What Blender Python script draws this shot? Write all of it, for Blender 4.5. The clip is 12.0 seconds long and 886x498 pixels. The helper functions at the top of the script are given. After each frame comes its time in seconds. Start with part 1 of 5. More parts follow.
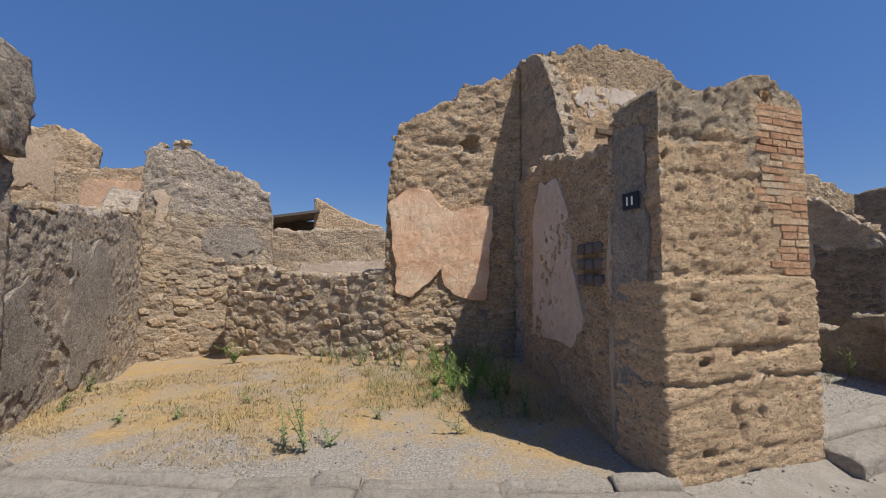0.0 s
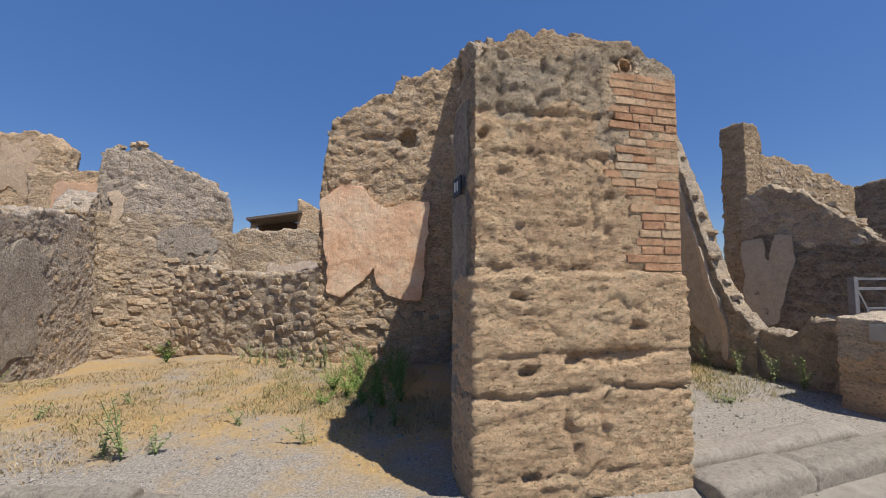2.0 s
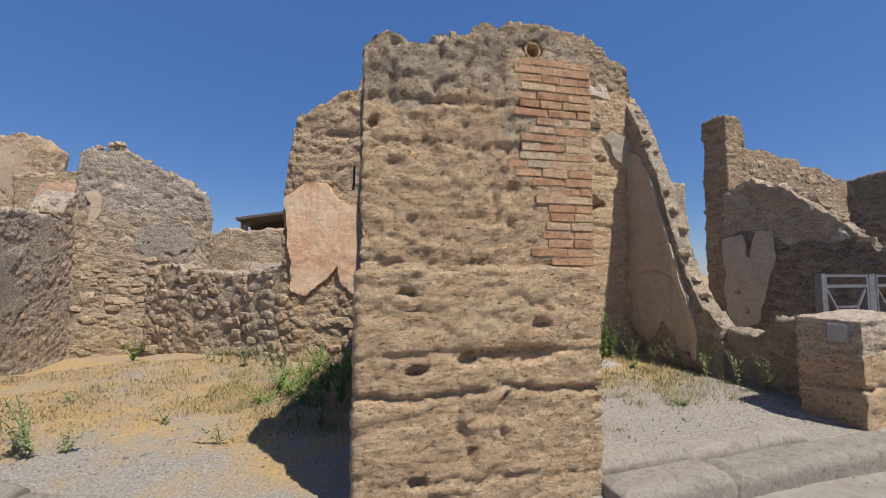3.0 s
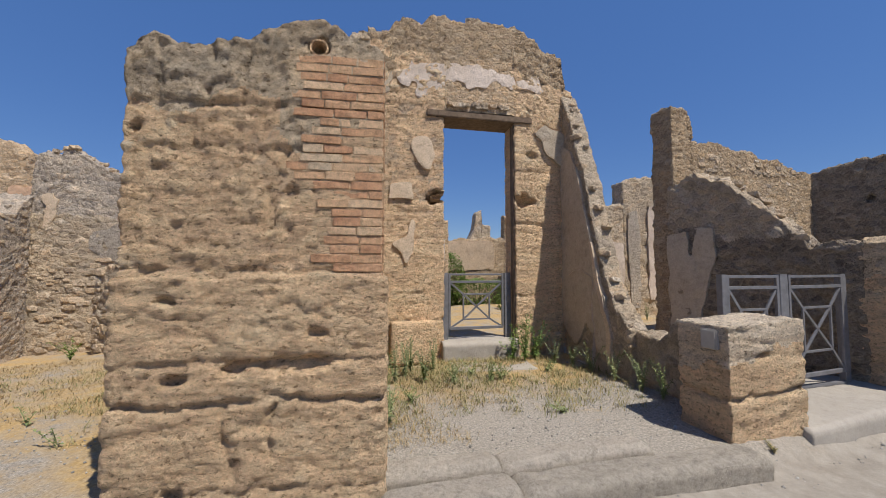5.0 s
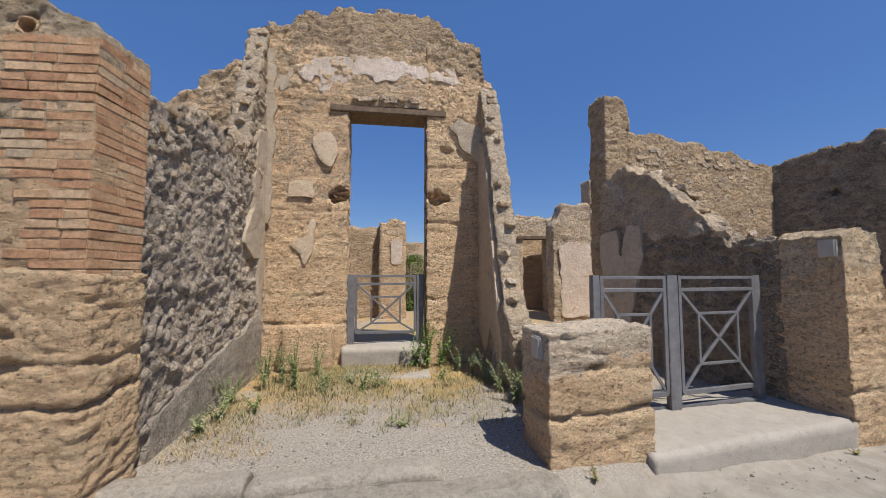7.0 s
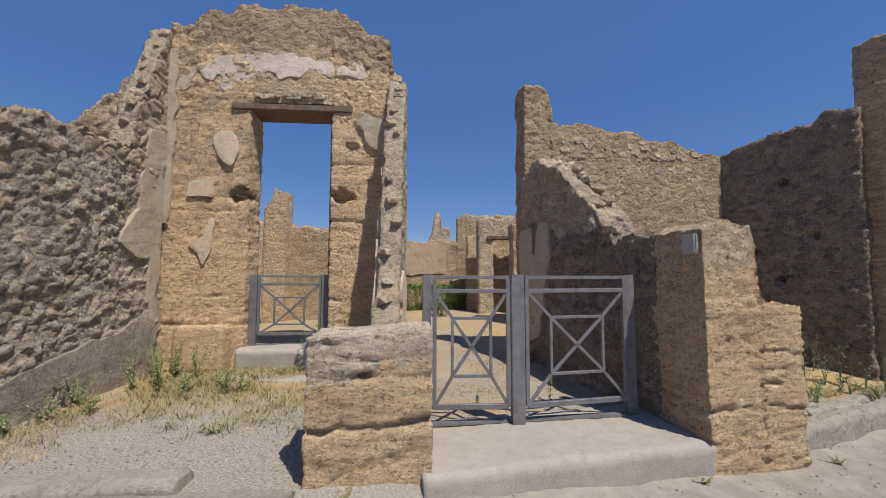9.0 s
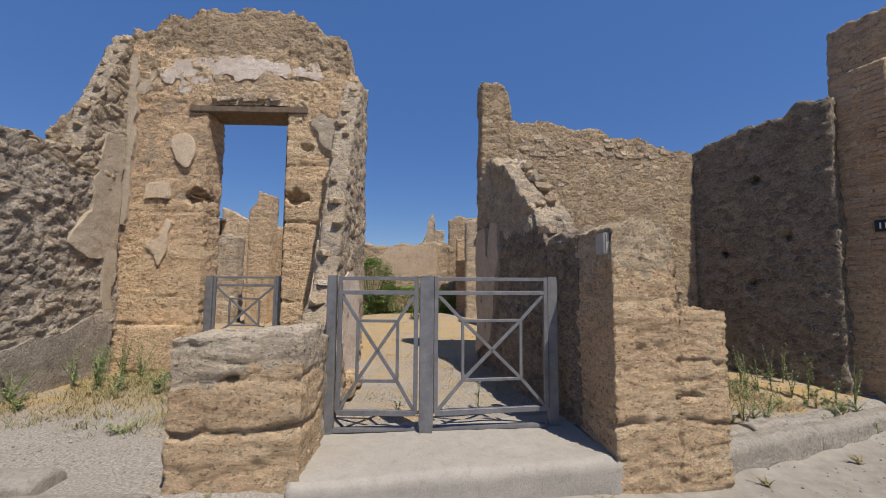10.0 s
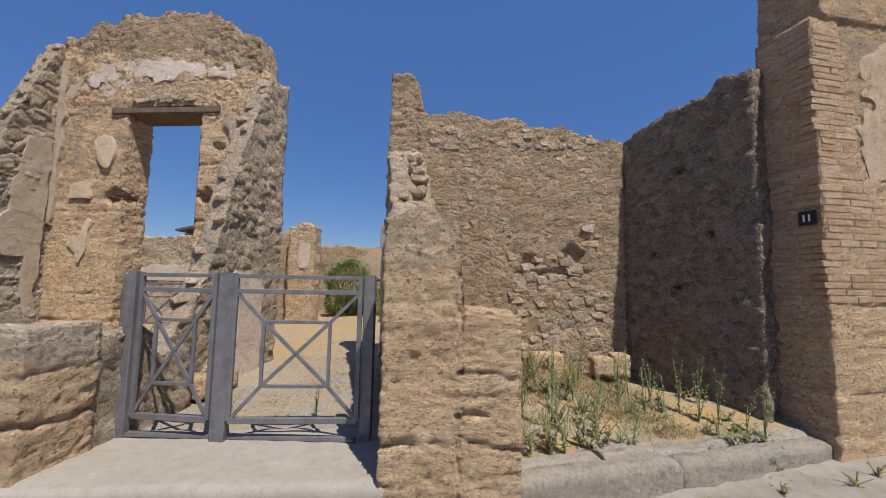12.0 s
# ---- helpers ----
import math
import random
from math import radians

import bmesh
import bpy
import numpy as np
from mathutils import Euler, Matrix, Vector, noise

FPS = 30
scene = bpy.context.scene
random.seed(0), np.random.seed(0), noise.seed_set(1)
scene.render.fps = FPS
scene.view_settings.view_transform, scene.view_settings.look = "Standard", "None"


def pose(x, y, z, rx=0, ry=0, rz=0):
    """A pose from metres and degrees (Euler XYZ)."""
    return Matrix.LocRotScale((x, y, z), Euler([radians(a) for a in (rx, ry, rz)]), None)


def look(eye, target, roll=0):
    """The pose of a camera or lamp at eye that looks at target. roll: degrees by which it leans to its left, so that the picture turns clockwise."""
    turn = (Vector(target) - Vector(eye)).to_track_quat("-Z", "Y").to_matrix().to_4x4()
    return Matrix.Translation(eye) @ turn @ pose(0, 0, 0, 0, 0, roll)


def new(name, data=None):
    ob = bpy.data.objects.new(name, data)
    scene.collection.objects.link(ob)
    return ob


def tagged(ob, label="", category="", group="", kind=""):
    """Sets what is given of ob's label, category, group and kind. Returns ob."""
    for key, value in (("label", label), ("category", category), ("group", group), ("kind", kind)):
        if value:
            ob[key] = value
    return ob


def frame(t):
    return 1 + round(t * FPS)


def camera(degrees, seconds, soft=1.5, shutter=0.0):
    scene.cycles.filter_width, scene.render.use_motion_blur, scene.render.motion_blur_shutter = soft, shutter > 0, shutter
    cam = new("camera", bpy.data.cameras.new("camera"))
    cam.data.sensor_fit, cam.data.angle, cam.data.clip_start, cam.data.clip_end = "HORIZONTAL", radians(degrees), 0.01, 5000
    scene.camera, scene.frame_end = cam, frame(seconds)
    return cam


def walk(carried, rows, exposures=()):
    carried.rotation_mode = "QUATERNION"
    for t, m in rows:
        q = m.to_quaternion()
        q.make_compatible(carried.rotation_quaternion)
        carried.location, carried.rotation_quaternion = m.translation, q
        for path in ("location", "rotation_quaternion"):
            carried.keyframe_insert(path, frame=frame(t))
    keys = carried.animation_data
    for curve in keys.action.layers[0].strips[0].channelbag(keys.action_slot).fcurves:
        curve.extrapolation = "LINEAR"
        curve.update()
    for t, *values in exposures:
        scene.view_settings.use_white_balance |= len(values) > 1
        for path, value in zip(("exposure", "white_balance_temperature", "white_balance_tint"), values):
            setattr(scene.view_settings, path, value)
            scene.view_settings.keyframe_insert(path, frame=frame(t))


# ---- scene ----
cam = camera(100.0, 12.0, soft=0.95)
# seconds, eye x y z, yaw, pitch, roll
ROWS = [
    (0, -0.010, 0.493, 1.715, -20.96, 3.34, -0.21),
    (0.5, 0.359, 0.415, 1.705, -20.06, 3.45, -0.18),
    (1, 0.723, 0.375, 1.689, -19.17, 3.50, -0.19),
    (1.5, 1.099, 0.336, 1.683, -18.19, 3.56, -0.22),
    (2, 1.499, 0.268, 1.672, -17.29, 3.66, -0.25),
    (2.5, 1.871, 0.212, 1.649, -16.54, 3.72, -0.21),
    (3, 2.237, 0.161, 1.640, -15.77, 3.70, -0.16),
    (5, 3.689, -0.129, 1.707, -13.41, 3.09, 0.05),
    (5.5, 4.127, -0.147, 1.694, -12.65, 3.23, 0.13),
    (6, 4.599, -0.134, 1.680, -11.91, 3.41, 0.06),
    (6.5, 5.066, -0.152, 1.670, -11.02, 3.62, -0.03),
    (7, 5.500, -0.192, 1.664, -9.96, 3.73, 0.01),
    (9, 7.372, -0.201, 1.639, -5.74, 4.04, -0.06),
    (9.5, 7.880, -0.190, 1.631, -4.29, 4.32, -0.22),
    (10, 8.344, -0.154, 1.624, -2.87, 4.54, -0.39),
    (10.5, 8.816, -0.108, 1.623, -1.41, 4.82, -0.60),
    (11, 9.319, -0.047, 1.613, 0.10, 5.08, -0.77),
    (11.5, 9.787, 0.053, 1.599, 1.51, 5.10, -0.86),
    (12, 10.245, 0.148, 1.602, 2.84, 5.07, -1.02),
]
walk(cam, [(t, pose(x, y, z, 90 + pitch, 0, yaw) @ pose(0, 0, 0, 0, 0, -roll)) for t, x, y, z, yaw, pitch, roll in ROWS],
     [(0, -0.05), (1.2, 0.02), (2.5, 0.05), (5.0, 0.02), (5.6, 0.1), (6.3, 0.02), (7.0, 0.1), (9.5, -0.02), (12.0, 0.0)])

# ---------------------------------------------------------------- light
SUN_DIR = Vector((0.52, -0.80, 1.73)).normalized()
world = bpy.data.worlds.new("sky")
scene.world = world
world.use_nodes = True
_nt = world.node_tree
_sky = _nt.nodes.new("ShaderNodeTexSky")
_sky.sky_type = 'NISHITA'
_sky.sun_disc = False
_sky.sun_elevation = math.asin(SUN_DIR.z)
_sky.sun_rotation = math.atan2(SUN_DIR.x, SUN_DIR.y)
_sky.air_density = 1.0
_sky.dust_density = 0.1
_sky.ozone_density = 2.2
_bg = _nt.nodes["Background"]
_bg.inputs["Strength"].default_value = 0.08
_hs = _nt.nodes.new("ShaderNodeHueSaturation")
_hs.inputs["Hue"].default_value = 0.512
_hs.inputs["Saturation"].default_value = 1.24
_hs.inputs["Value"].default_value = 1.36
_nt.links.new(_sky.outputs["Color"], _hs.inputs["Color"])
# a clear summer sky is nearly even away from the sun: half of it is a plain blue
_even = _nt.nodes.new("ShaderNodeMix")
_even.data_type = 'RGBA'
_even.inputs[0].default_value = 0.55
_even.inputs[7].default_value = (0.95, 2.3, 5.9, 1)
_nt.links.new(_hs.outputs["Color"], _even.inputs[6])
_nt.links.new(_even.outputs[2], _bg.inputs["Color"])
sun_data = bpy.data.lights.new("sun", 'SUN')
sun_data.energy = 5.0
sun_data.angle = radians(0.55)
sun_data.color = (1.0, 0.95, 0.87)
sun = new("sun", sun_data)
sun.matrix_world = look(SUN_DIR * 30, (0, 0, 0))
scene.view_settings.exposure = 0.0


# ---------------------------------------------------------------- materials
def nodes_of(name):
    m = bpy.data.materials.new(name)
    m.use_nodes = True
    t = m.node_tree
    b = t.nodes["Principled BSDF"]
    b.inputs["Specular IOR Level"].default_value = 0.15
    return m, t, b


def add(t, kind, **kw):
    n = t.nodes.new(kind)
    for k, v in kw.items():
        n.inputs[k].default_value = v
    return n


def ramp(t, stops):
    r = t.nodes.new("ShaderNodeValToRGB")
    e = r.color_ramp.elements
    while len(e) < len(stops):
        e.new(0.5)
    for q, (pos, col) in zip(e, stops):
        q.position = pos
        q.color = (*col, 1)
    return r


def mix(t, fac, a, b, mode='MIX'):
    n = t.nodes.new("ShaderNodeMix")
    n.data_type, n.blend_type = 'RGBA', mode
    for sock, v in ((0, fac), (6, a), (7, b)):
        if hasattr(v, "is_output"):
            t.links.new(v, n.inputs[sock])
        elif isinstance(v, (int, float)):
            n.inputs[sock].default_value = v
        else:
            n.inputs[sock].default_value = (*v, 1)
    return n.outputs[2]


def noise_tex(t, scale, detail=5, rough=0.6, stretch=None):
    co = t.nodes.new("ShaderNodeNewGeometry")
    n = add(t, "ShaderNodeTexNoise", Scale=scale, Detail=detail, Roughness=rough)
    src = co.outputs["Position"]
    if stretch:
        v = t.nodes.new("ShaderNodeVectorMath")
        v.operation = 'MULTIPLY'
        v.inputs[1].default_value = stretch
        t.links.new(src, v.inputs[0])
        src = v.outputs[0]
    t.links.new(src, n.inputs["Vector"])
    return n.outputs["Fac"]


def bumped(t, b, height, strength, dist):
    n = add(t, "ShaderNodeBump", Strength=strength, Distance=dist)
    t.links.new(height, n.inputs["Height"])
    t.links.new(n.outputs["Normal"], b.inputs["Normal"])


def masonry(name, stops, dirt, light, grain=38.0, stretch=None, patch=0.4, per_object=False, rough=0.95, bump=1.0, stones=None, joint=(0.36, 0.3, 0.22), contrast=1.0, gain=(1.26, 1.22, 1.17), pits=0.0):
    """Weathered stone: a tint per stone, stains at half a metre, small stones in mortar, pits and grain."""
    m, t, b = nodes_of(name)
    up = lambda col: tuple(min(0.86, x * g) for x, g in zip(col, gain))
    stops, dirt, light, joint = [(q, up(col)) for q, col in stops], up(dirt), up(light), up(joint)
    if per_object:
        src = t.nodes.new("ShaderNodeObjectInfo").outputs["Random"]
    else:
        at = t.nodes.new("ShaderNodeAttribute")
        at.attribute_name = "tint"
        src = at.outputs["Fac"]
    base = ramp(t, stops)
    t.links.new(src, base.inputs["Fac"])
    c = base.outputs["Color"]
    height = None
    if stones:
        geo = t.nodes.new("ShaderNodeNewGeometry")
        nz = add(t, "ShaderNodeTexNoise", Scale=5.0, Detail=3)
        t.links.new(geo.outputs["Position"], nz.inputs["Vector"])
        wv = t.nodes.new("ShaderNodeVectorMath")
        wv.operation = 'MULTIPLY_ADD'
        wv.inputs[1].default_value = (0.16, 0.16, 0.11)
        t.links.new(nz.outputs["Color"], wv.inputs[0])
        t.links.new(geo.outputs["Position"], wv.inputs[2])
        sv = t.nodes.new("ShaderNodeVectorMath")
        sv.operation = 'MULTIPLY'
        sv.inputs[1].default_value = (1, 1, stones[1])
        t.links.new(wv.outputs[0], sv.inputs[0])
        v1 = add(t, "ShaderNodeTexVoronoi", Scale=stones[0])
        v1.feature = 'DISTANCE_TO_EDGE'
        v2 = add(t, "ShaderNodeTexVoronoi", Scale=stones[0])
        for v in (v1, v2):
            t.links.new(sv.outputs[0], v.inputs["Vector"])
        hue = ramp(t, stops)
        hue.color_ramp.interpolation = 'LINEAR'
        sep = t.nodes.new("ShaderNodeSeparateColor")
        t.links.new(v2.outputs["Color"], sep.inputs[0])
        t.links.new(sep.outputs[0], hue.inputs["Fac"])
        c = mix(t, 0.68, c, hue.outputs["Color"])
        je = ramp(t, [(0.0, (0.8, 0.8, 0.8)), (0.13, (0, 0, 0))])
        t.links.new(v1.outputs["Distance"], je.inputs["Fac"])
        c = mix(t, je.outputs["Color"], c, joint)
        hr = ramp(t, [(0.0, (0, 0, 0)), (0.16, (1, 1, 1))])
        t.links.new(v1.outputs["Distance"], hr.inputs["Fac"])
        height = hr.outputs["Color"]
    big = ramp(t, [(0.4, (0, 0, 0)), (0.62, (1, 1, 1))])
    t.links.new(noise_tex(t, 1.7, 5, 0.7, stretch), big.inputs["Fac"])
    mid = ramp(t, [(0.42, (0, 0, 0)), (0.62, (1, 1, 1))])
    t.links.new(noise_tex(t, 7.0, 7, 0.75, stretch), mid.inputs["Fac"])
    fine = noise_tex(t, grain, 7, 0.8)
    coarse = noise_tex(t, 13.0, 9, 0.78, stretch)

    def scaled(sock, k):
        n = t.nodes.new("ShaderNodeMath")
        n.operation = 'MULTIPLY'
        n.inputs[1].default_value = k
        t.links.new(sock, n.inputs[0])
        return n.outputs[0]

    c = mix(t, scaled(big.outputs["Color"], patch), c, dirt)
    c = mix(t, scaled(mid.outputs["Color"], 0.35), c, light)
    fr = ramp(t, [(0.32, (1 - 0.5 * contrast,) * 3), (0.5, (1.0, 1.0, 1.0)), (0.66, (1 + 0.3 * contrast,) * 3)])
    t.links.new(fine, fr.inputs["Fac"])
    c = mix(t, 0.9, c, fr.outputs["Color"], 'MULTIPLY')
    # coarse hollows are darkened in the colour too, on top of their bump
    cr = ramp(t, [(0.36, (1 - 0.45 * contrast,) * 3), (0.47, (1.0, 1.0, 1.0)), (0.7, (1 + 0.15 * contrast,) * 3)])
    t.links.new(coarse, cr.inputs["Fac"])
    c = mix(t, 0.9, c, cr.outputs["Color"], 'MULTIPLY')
    if pits:
        st = ramp(t, [(0.34, (0.8, 0.78, 0.76)), (0.48, (1.0, 1.0, 1.0)), (0.62, (1.12, 1.11, 1.08))])
        t.links.new(noise_tex(t, 3.2, 6, 0.62, (1, 1, 5.5)), st.inputs["Fac"])
        c = mix(t, 0.8, c, st.outputs["Color"], 'MULTIPLY')
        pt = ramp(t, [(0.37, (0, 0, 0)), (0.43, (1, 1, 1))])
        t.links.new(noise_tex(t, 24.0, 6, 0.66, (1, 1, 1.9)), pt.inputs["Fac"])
        # shade inside the pits, put into the colour where their bump sinks
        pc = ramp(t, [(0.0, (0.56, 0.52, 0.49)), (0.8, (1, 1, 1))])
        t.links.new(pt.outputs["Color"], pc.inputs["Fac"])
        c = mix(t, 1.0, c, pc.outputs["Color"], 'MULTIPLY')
    t.links.new(c, b.inputs["Base Color"])
    b.inputs["Roughness"].default_value = rough
    n1 = add(t, "ShaderNodeBump", Strength=min(1.0, bump), Distance=0.012)
    t.links.new(fine, n1.inputs["Height"])
    n2 = add(t, "ShaderNodeBump", Strength=min(1.0, bump), Distance=0.07)
    t.links.new(coarse, n2.inputs["Height"])
    t.links.new(n1.outputs["Normal"], n2.inputs["Normal"])
    last = n2
    if pits:
        n3 = add(t, "ShaderNodeBump", Strength=0.9, Distance=pits)
        t.links.new(pt.outputs["Color"], n3.inputs["Height"])
        t.links.new(n2.outputs["Normal"], n3.inputs["Normal"])
        last = n3
    if height:
        n4 = add(t, "ShaderNodeBump", Strength=0.5, Distance=0.02)
        t.links.new(height, n4.inputs["Height"])
        t.links.new(last.outputs["Normal"], n4.inputs["Normal"])
        last = n4
    t.links.new(last.outputs["Normal"], b.inputs["Normal"])
    return m


M_RUBBLE = masonry("grey_brown_rubble", [(0.0, (0.2, 0.17, 0.14)), (0.3, (0.33, 0.275, 0.21)), (0.6, (0.42, 0.345, 0.25)), (0.85, (0.47, 0.355, 0.24)), (1.0, (0.55, 0.5, 0.42))], (0.27, 0.25, 0.22), (0.5, 0.43, 0.33), stones=(5.5, 1.5), joint=(0.4, 0.34, 0.26), contrast=0.75, gain=(1.4, 1.31, 1.22))
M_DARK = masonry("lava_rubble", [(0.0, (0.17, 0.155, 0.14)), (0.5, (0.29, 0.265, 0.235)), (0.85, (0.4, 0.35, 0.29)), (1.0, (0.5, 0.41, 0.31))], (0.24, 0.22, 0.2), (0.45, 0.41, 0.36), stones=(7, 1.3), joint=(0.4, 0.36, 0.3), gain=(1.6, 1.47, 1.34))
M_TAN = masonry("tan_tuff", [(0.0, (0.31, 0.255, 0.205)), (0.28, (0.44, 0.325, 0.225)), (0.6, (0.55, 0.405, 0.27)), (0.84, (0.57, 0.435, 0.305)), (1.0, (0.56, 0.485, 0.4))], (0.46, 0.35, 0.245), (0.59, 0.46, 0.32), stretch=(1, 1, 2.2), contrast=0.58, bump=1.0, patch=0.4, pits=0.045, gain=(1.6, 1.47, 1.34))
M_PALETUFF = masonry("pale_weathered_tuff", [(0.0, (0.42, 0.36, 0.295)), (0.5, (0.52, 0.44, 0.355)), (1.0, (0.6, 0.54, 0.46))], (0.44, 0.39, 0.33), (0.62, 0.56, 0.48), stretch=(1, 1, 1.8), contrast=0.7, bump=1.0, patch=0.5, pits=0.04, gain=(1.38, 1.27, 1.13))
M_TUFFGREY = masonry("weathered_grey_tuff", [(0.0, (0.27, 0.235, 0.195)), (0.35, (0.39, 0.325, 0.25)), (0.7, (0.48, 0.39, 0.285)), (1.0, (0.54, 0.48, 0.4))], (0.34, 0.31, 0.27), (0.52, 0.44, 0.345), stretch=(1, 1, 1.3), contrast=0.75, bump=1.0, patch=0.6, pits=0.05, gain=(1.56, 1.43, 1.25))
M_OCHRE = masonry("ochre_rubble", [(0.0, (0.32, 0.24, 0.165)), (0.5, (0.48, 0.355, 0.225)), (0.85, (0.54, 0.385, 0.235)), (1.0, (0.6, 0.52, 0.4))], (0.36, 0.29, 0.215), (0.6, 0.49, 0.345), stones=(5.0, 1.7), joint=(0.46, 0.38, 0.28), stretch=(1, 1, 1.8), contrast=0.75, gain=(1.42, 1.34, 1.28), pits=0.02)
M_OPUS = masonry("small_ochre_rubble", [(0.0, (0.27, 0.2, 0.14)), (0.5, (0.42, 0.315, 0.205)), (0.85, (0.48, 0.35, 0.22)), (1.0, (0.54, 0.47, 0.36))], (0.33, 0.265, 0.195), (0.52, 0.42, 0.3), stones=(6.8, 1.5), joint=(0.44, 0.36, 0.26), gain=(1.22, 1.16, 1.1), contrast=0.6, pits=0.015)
# brown and black rubble, with the shade of unlit walls put into its colour
M_BROWN_SHADED = masonry("brown_lava_rubble_shaded", [(0.0, (0.1, 0.085, 0.075)), (0.3, (0.22, 0.175, 0.135)), (0.75, (0.36, 0.28, 0.2)), (1.0, (0.44, 0.38, 0.31))], (0.22, 0.19, 0.165), (0.42, 0.35, 0.27), stones=(8.5, 1.4), joint=(0.36, 0.3, 0.23), gain=(1.14, 1.1, 1.05))
M_STONE = masonry("loose_stone", [(0.0, (0.26, 0.225, 0.19)), (0.3, (0.41, 0.34, 0.255)), (0.6, (0.5, 0.4, 0.28)), (0.85, (0.56, 0.43, 0.29)), (1.0, (0.6, 0.55, 0.47))], (0.38, 0.32, 0.25), (0.56, 0.48, 0.38), per_object=True, contrast=0.75, gain=(1.3, 1.22, 1.14))
M_BRICK = masonry("fired_brick", [(0.0, (0.42, 0.24, 0.155)), (0.35, (0.5, 0.31, 0.2)), (0.65, (0.56, 0.4, 0.27)), (0.88, (0.6, 0.48, 0.35)), (1.0, (0.45, 0.4, 0.32))], (0.47, 0.31, 0.2), (0.6, 0.44, 0.3), per_object=True, contrast=0.75, bump=0.8, gain=(1.26, 1.15, 1.02))
M_BRICK2 = masonry("yellow_brick", [(0.0, (0.44, 0.285, 0.175)), (0.5, (0.5, 0.35, 0.225)), (1.0, (0.56, 0.44, 0.31))], (0.4, 0.3, 0.21), (0.54, 0.42, 0.3), per_object=True, contrast=0.8, bump=0.8, gain=(1.2, 1.13, 1.08))
M_KERB = masonry("grey_lava_kerb", [(0.0, (0.45, 0.42, 0.37)), (1.0, (0.55, 0.51, 0.455))], (0.42, 0.395, 0.36), (0.6, 0.56, 0.5), per_object=True, contrast=0.65, bump=0.8, gain=(0.92, 0.86, 0.785))
M_PLASTER = masonry("pink_plaster", [(0.0, (0.68, 0.46, 0.32)), (1.0, (0.76, 0.58, 0.44))], (0.82, 0.72, 0.58), (0.7, 0.42, 0.27), grain=60, patch=1.0, bump=0.45, contrast=0.45, gain=(1.06, 0.9, 0.76))
M_PALE = masonry("pale_plaster", [(0.0, (0.46, 0.39, 0.31)), (1.0, (0.53, 0.46, 0.375))], (0.4, 0.34, 0.27), (0.6, 0.54, 0.46), grain=60, patch=0.7, bump=0.5, contrast=0.55, gain=(0.98, 0.93, 0.86))
M_GREYPL = masonry("grey_mortar", [(0.0, (0.34, 0.305, 0.27)), (1.0, (0.45, 0.405, 0.35))], (0.3, 0.265, 0.23), (0.52, 0.46, 0.385), grain=38, patch=0.7, bump=1.0, contrast=1.0, gain=(1.2, 1.15, 1.08))
M_WHITEPL = masonry("white_plaster", [(0.0, (0.58, 0.52, 0.44)), (1.0, (0.68, 0.63, 0.56))], (0.48, 0.41, 0.32), (0.74, 0.7, 0.63), grain=50, patch=0.6, bump=0.6, contrast=0.5, gain=(1.05, 0.95, 0.9))
M_SLAB = masonry("worn_limestone", [(0.0, (0.52, 0.48, 0.42)), (1.0, (0.56, 0.52, 0.46))], (0.46, 0.42, 0.365), (0.6, 0.56, 0.49), grain=70, patch=0.6, bump=0.3, contrast=0.3, gain=(0.71, 0.685, 0.66))
M_PATCH = masonry("tan_plaster", [(0.0, (0.52, 0.41, 0.3)), (1.0, (0.62, 0.5, 0.38))], (0.46, 0.38, 0.29), (0.66, 0.56, 0.44), grain=50, patch=0.6, bump=0.6, contrast=0.6, gain=(1.12, 1.07, 1.0))
M_REDPL = masonry("faded_red_plaster", [(0.0, (0.5, 0.31, 0.2)), (1.0, (0.58, 0.38, 0.25))], (0.44, 0.31, 0.22), (0.62, 0.45, 0.32), grain=50, patch=0.7, bump=0.5, contrast=0.45)
M_BROWNPL = masonry("brown_plaster", [(0.0, (0.4, 0.3, 0.21)), (1.0, (0.47, 0.36, 0.26))], (0.34, 0.27, 0.2), (0.52, 0.42, 0.31), grain=40, patch=0.6, bump=0.5, contrast=0.5)


def plain(name, col, rough=0.6, metal=0.0, var=0.25, scale=9.0):
    m, t, b = nodes_of(name)
    n = noise_tex(t, scale, 6, 0.7)
    r = ramp(t, [(0.3, tuple(c * (1 - var) for c in col)), (0.7, tuple(min(1, c * (1 + var)) for c in col))])
    t.links.new(n, r.inputs["Fac"])
    t.links.new(r.outputs["Color"], b.inputs["Base Color"])
    b.inputs["Roughness"].default_value = rough
    b.inputs["Metallic"].default_value = metal
    bumped(t, b, noise_tex(t, scale * 12, 4, 0.7), 0.12, 0.005)
    return m


M_STEEL = plain("grey_painted_steel", (0.19, 0.185, 0.19), 0.5, 0.3)
M_WOOD = plain("old_dark_timber", (0.16, 0.115, 0.08), 0.85, 0, 0.4, 14)
M_TILE = plain("grey_roof_tile", (0.14, 0.12, 0.11), 0.9)
M_PLATE = plain("dark_plate", (0.03, 0.032, 0.04), 0.45)
M_PAINT = plain("white_paint", (0.75, 0.74, 0.7), 0.6, 0, 0.08)
M_BOX = plain("grey_plastic", (0.36, 0.335, 0.305), 0.55, 0, 0.1)


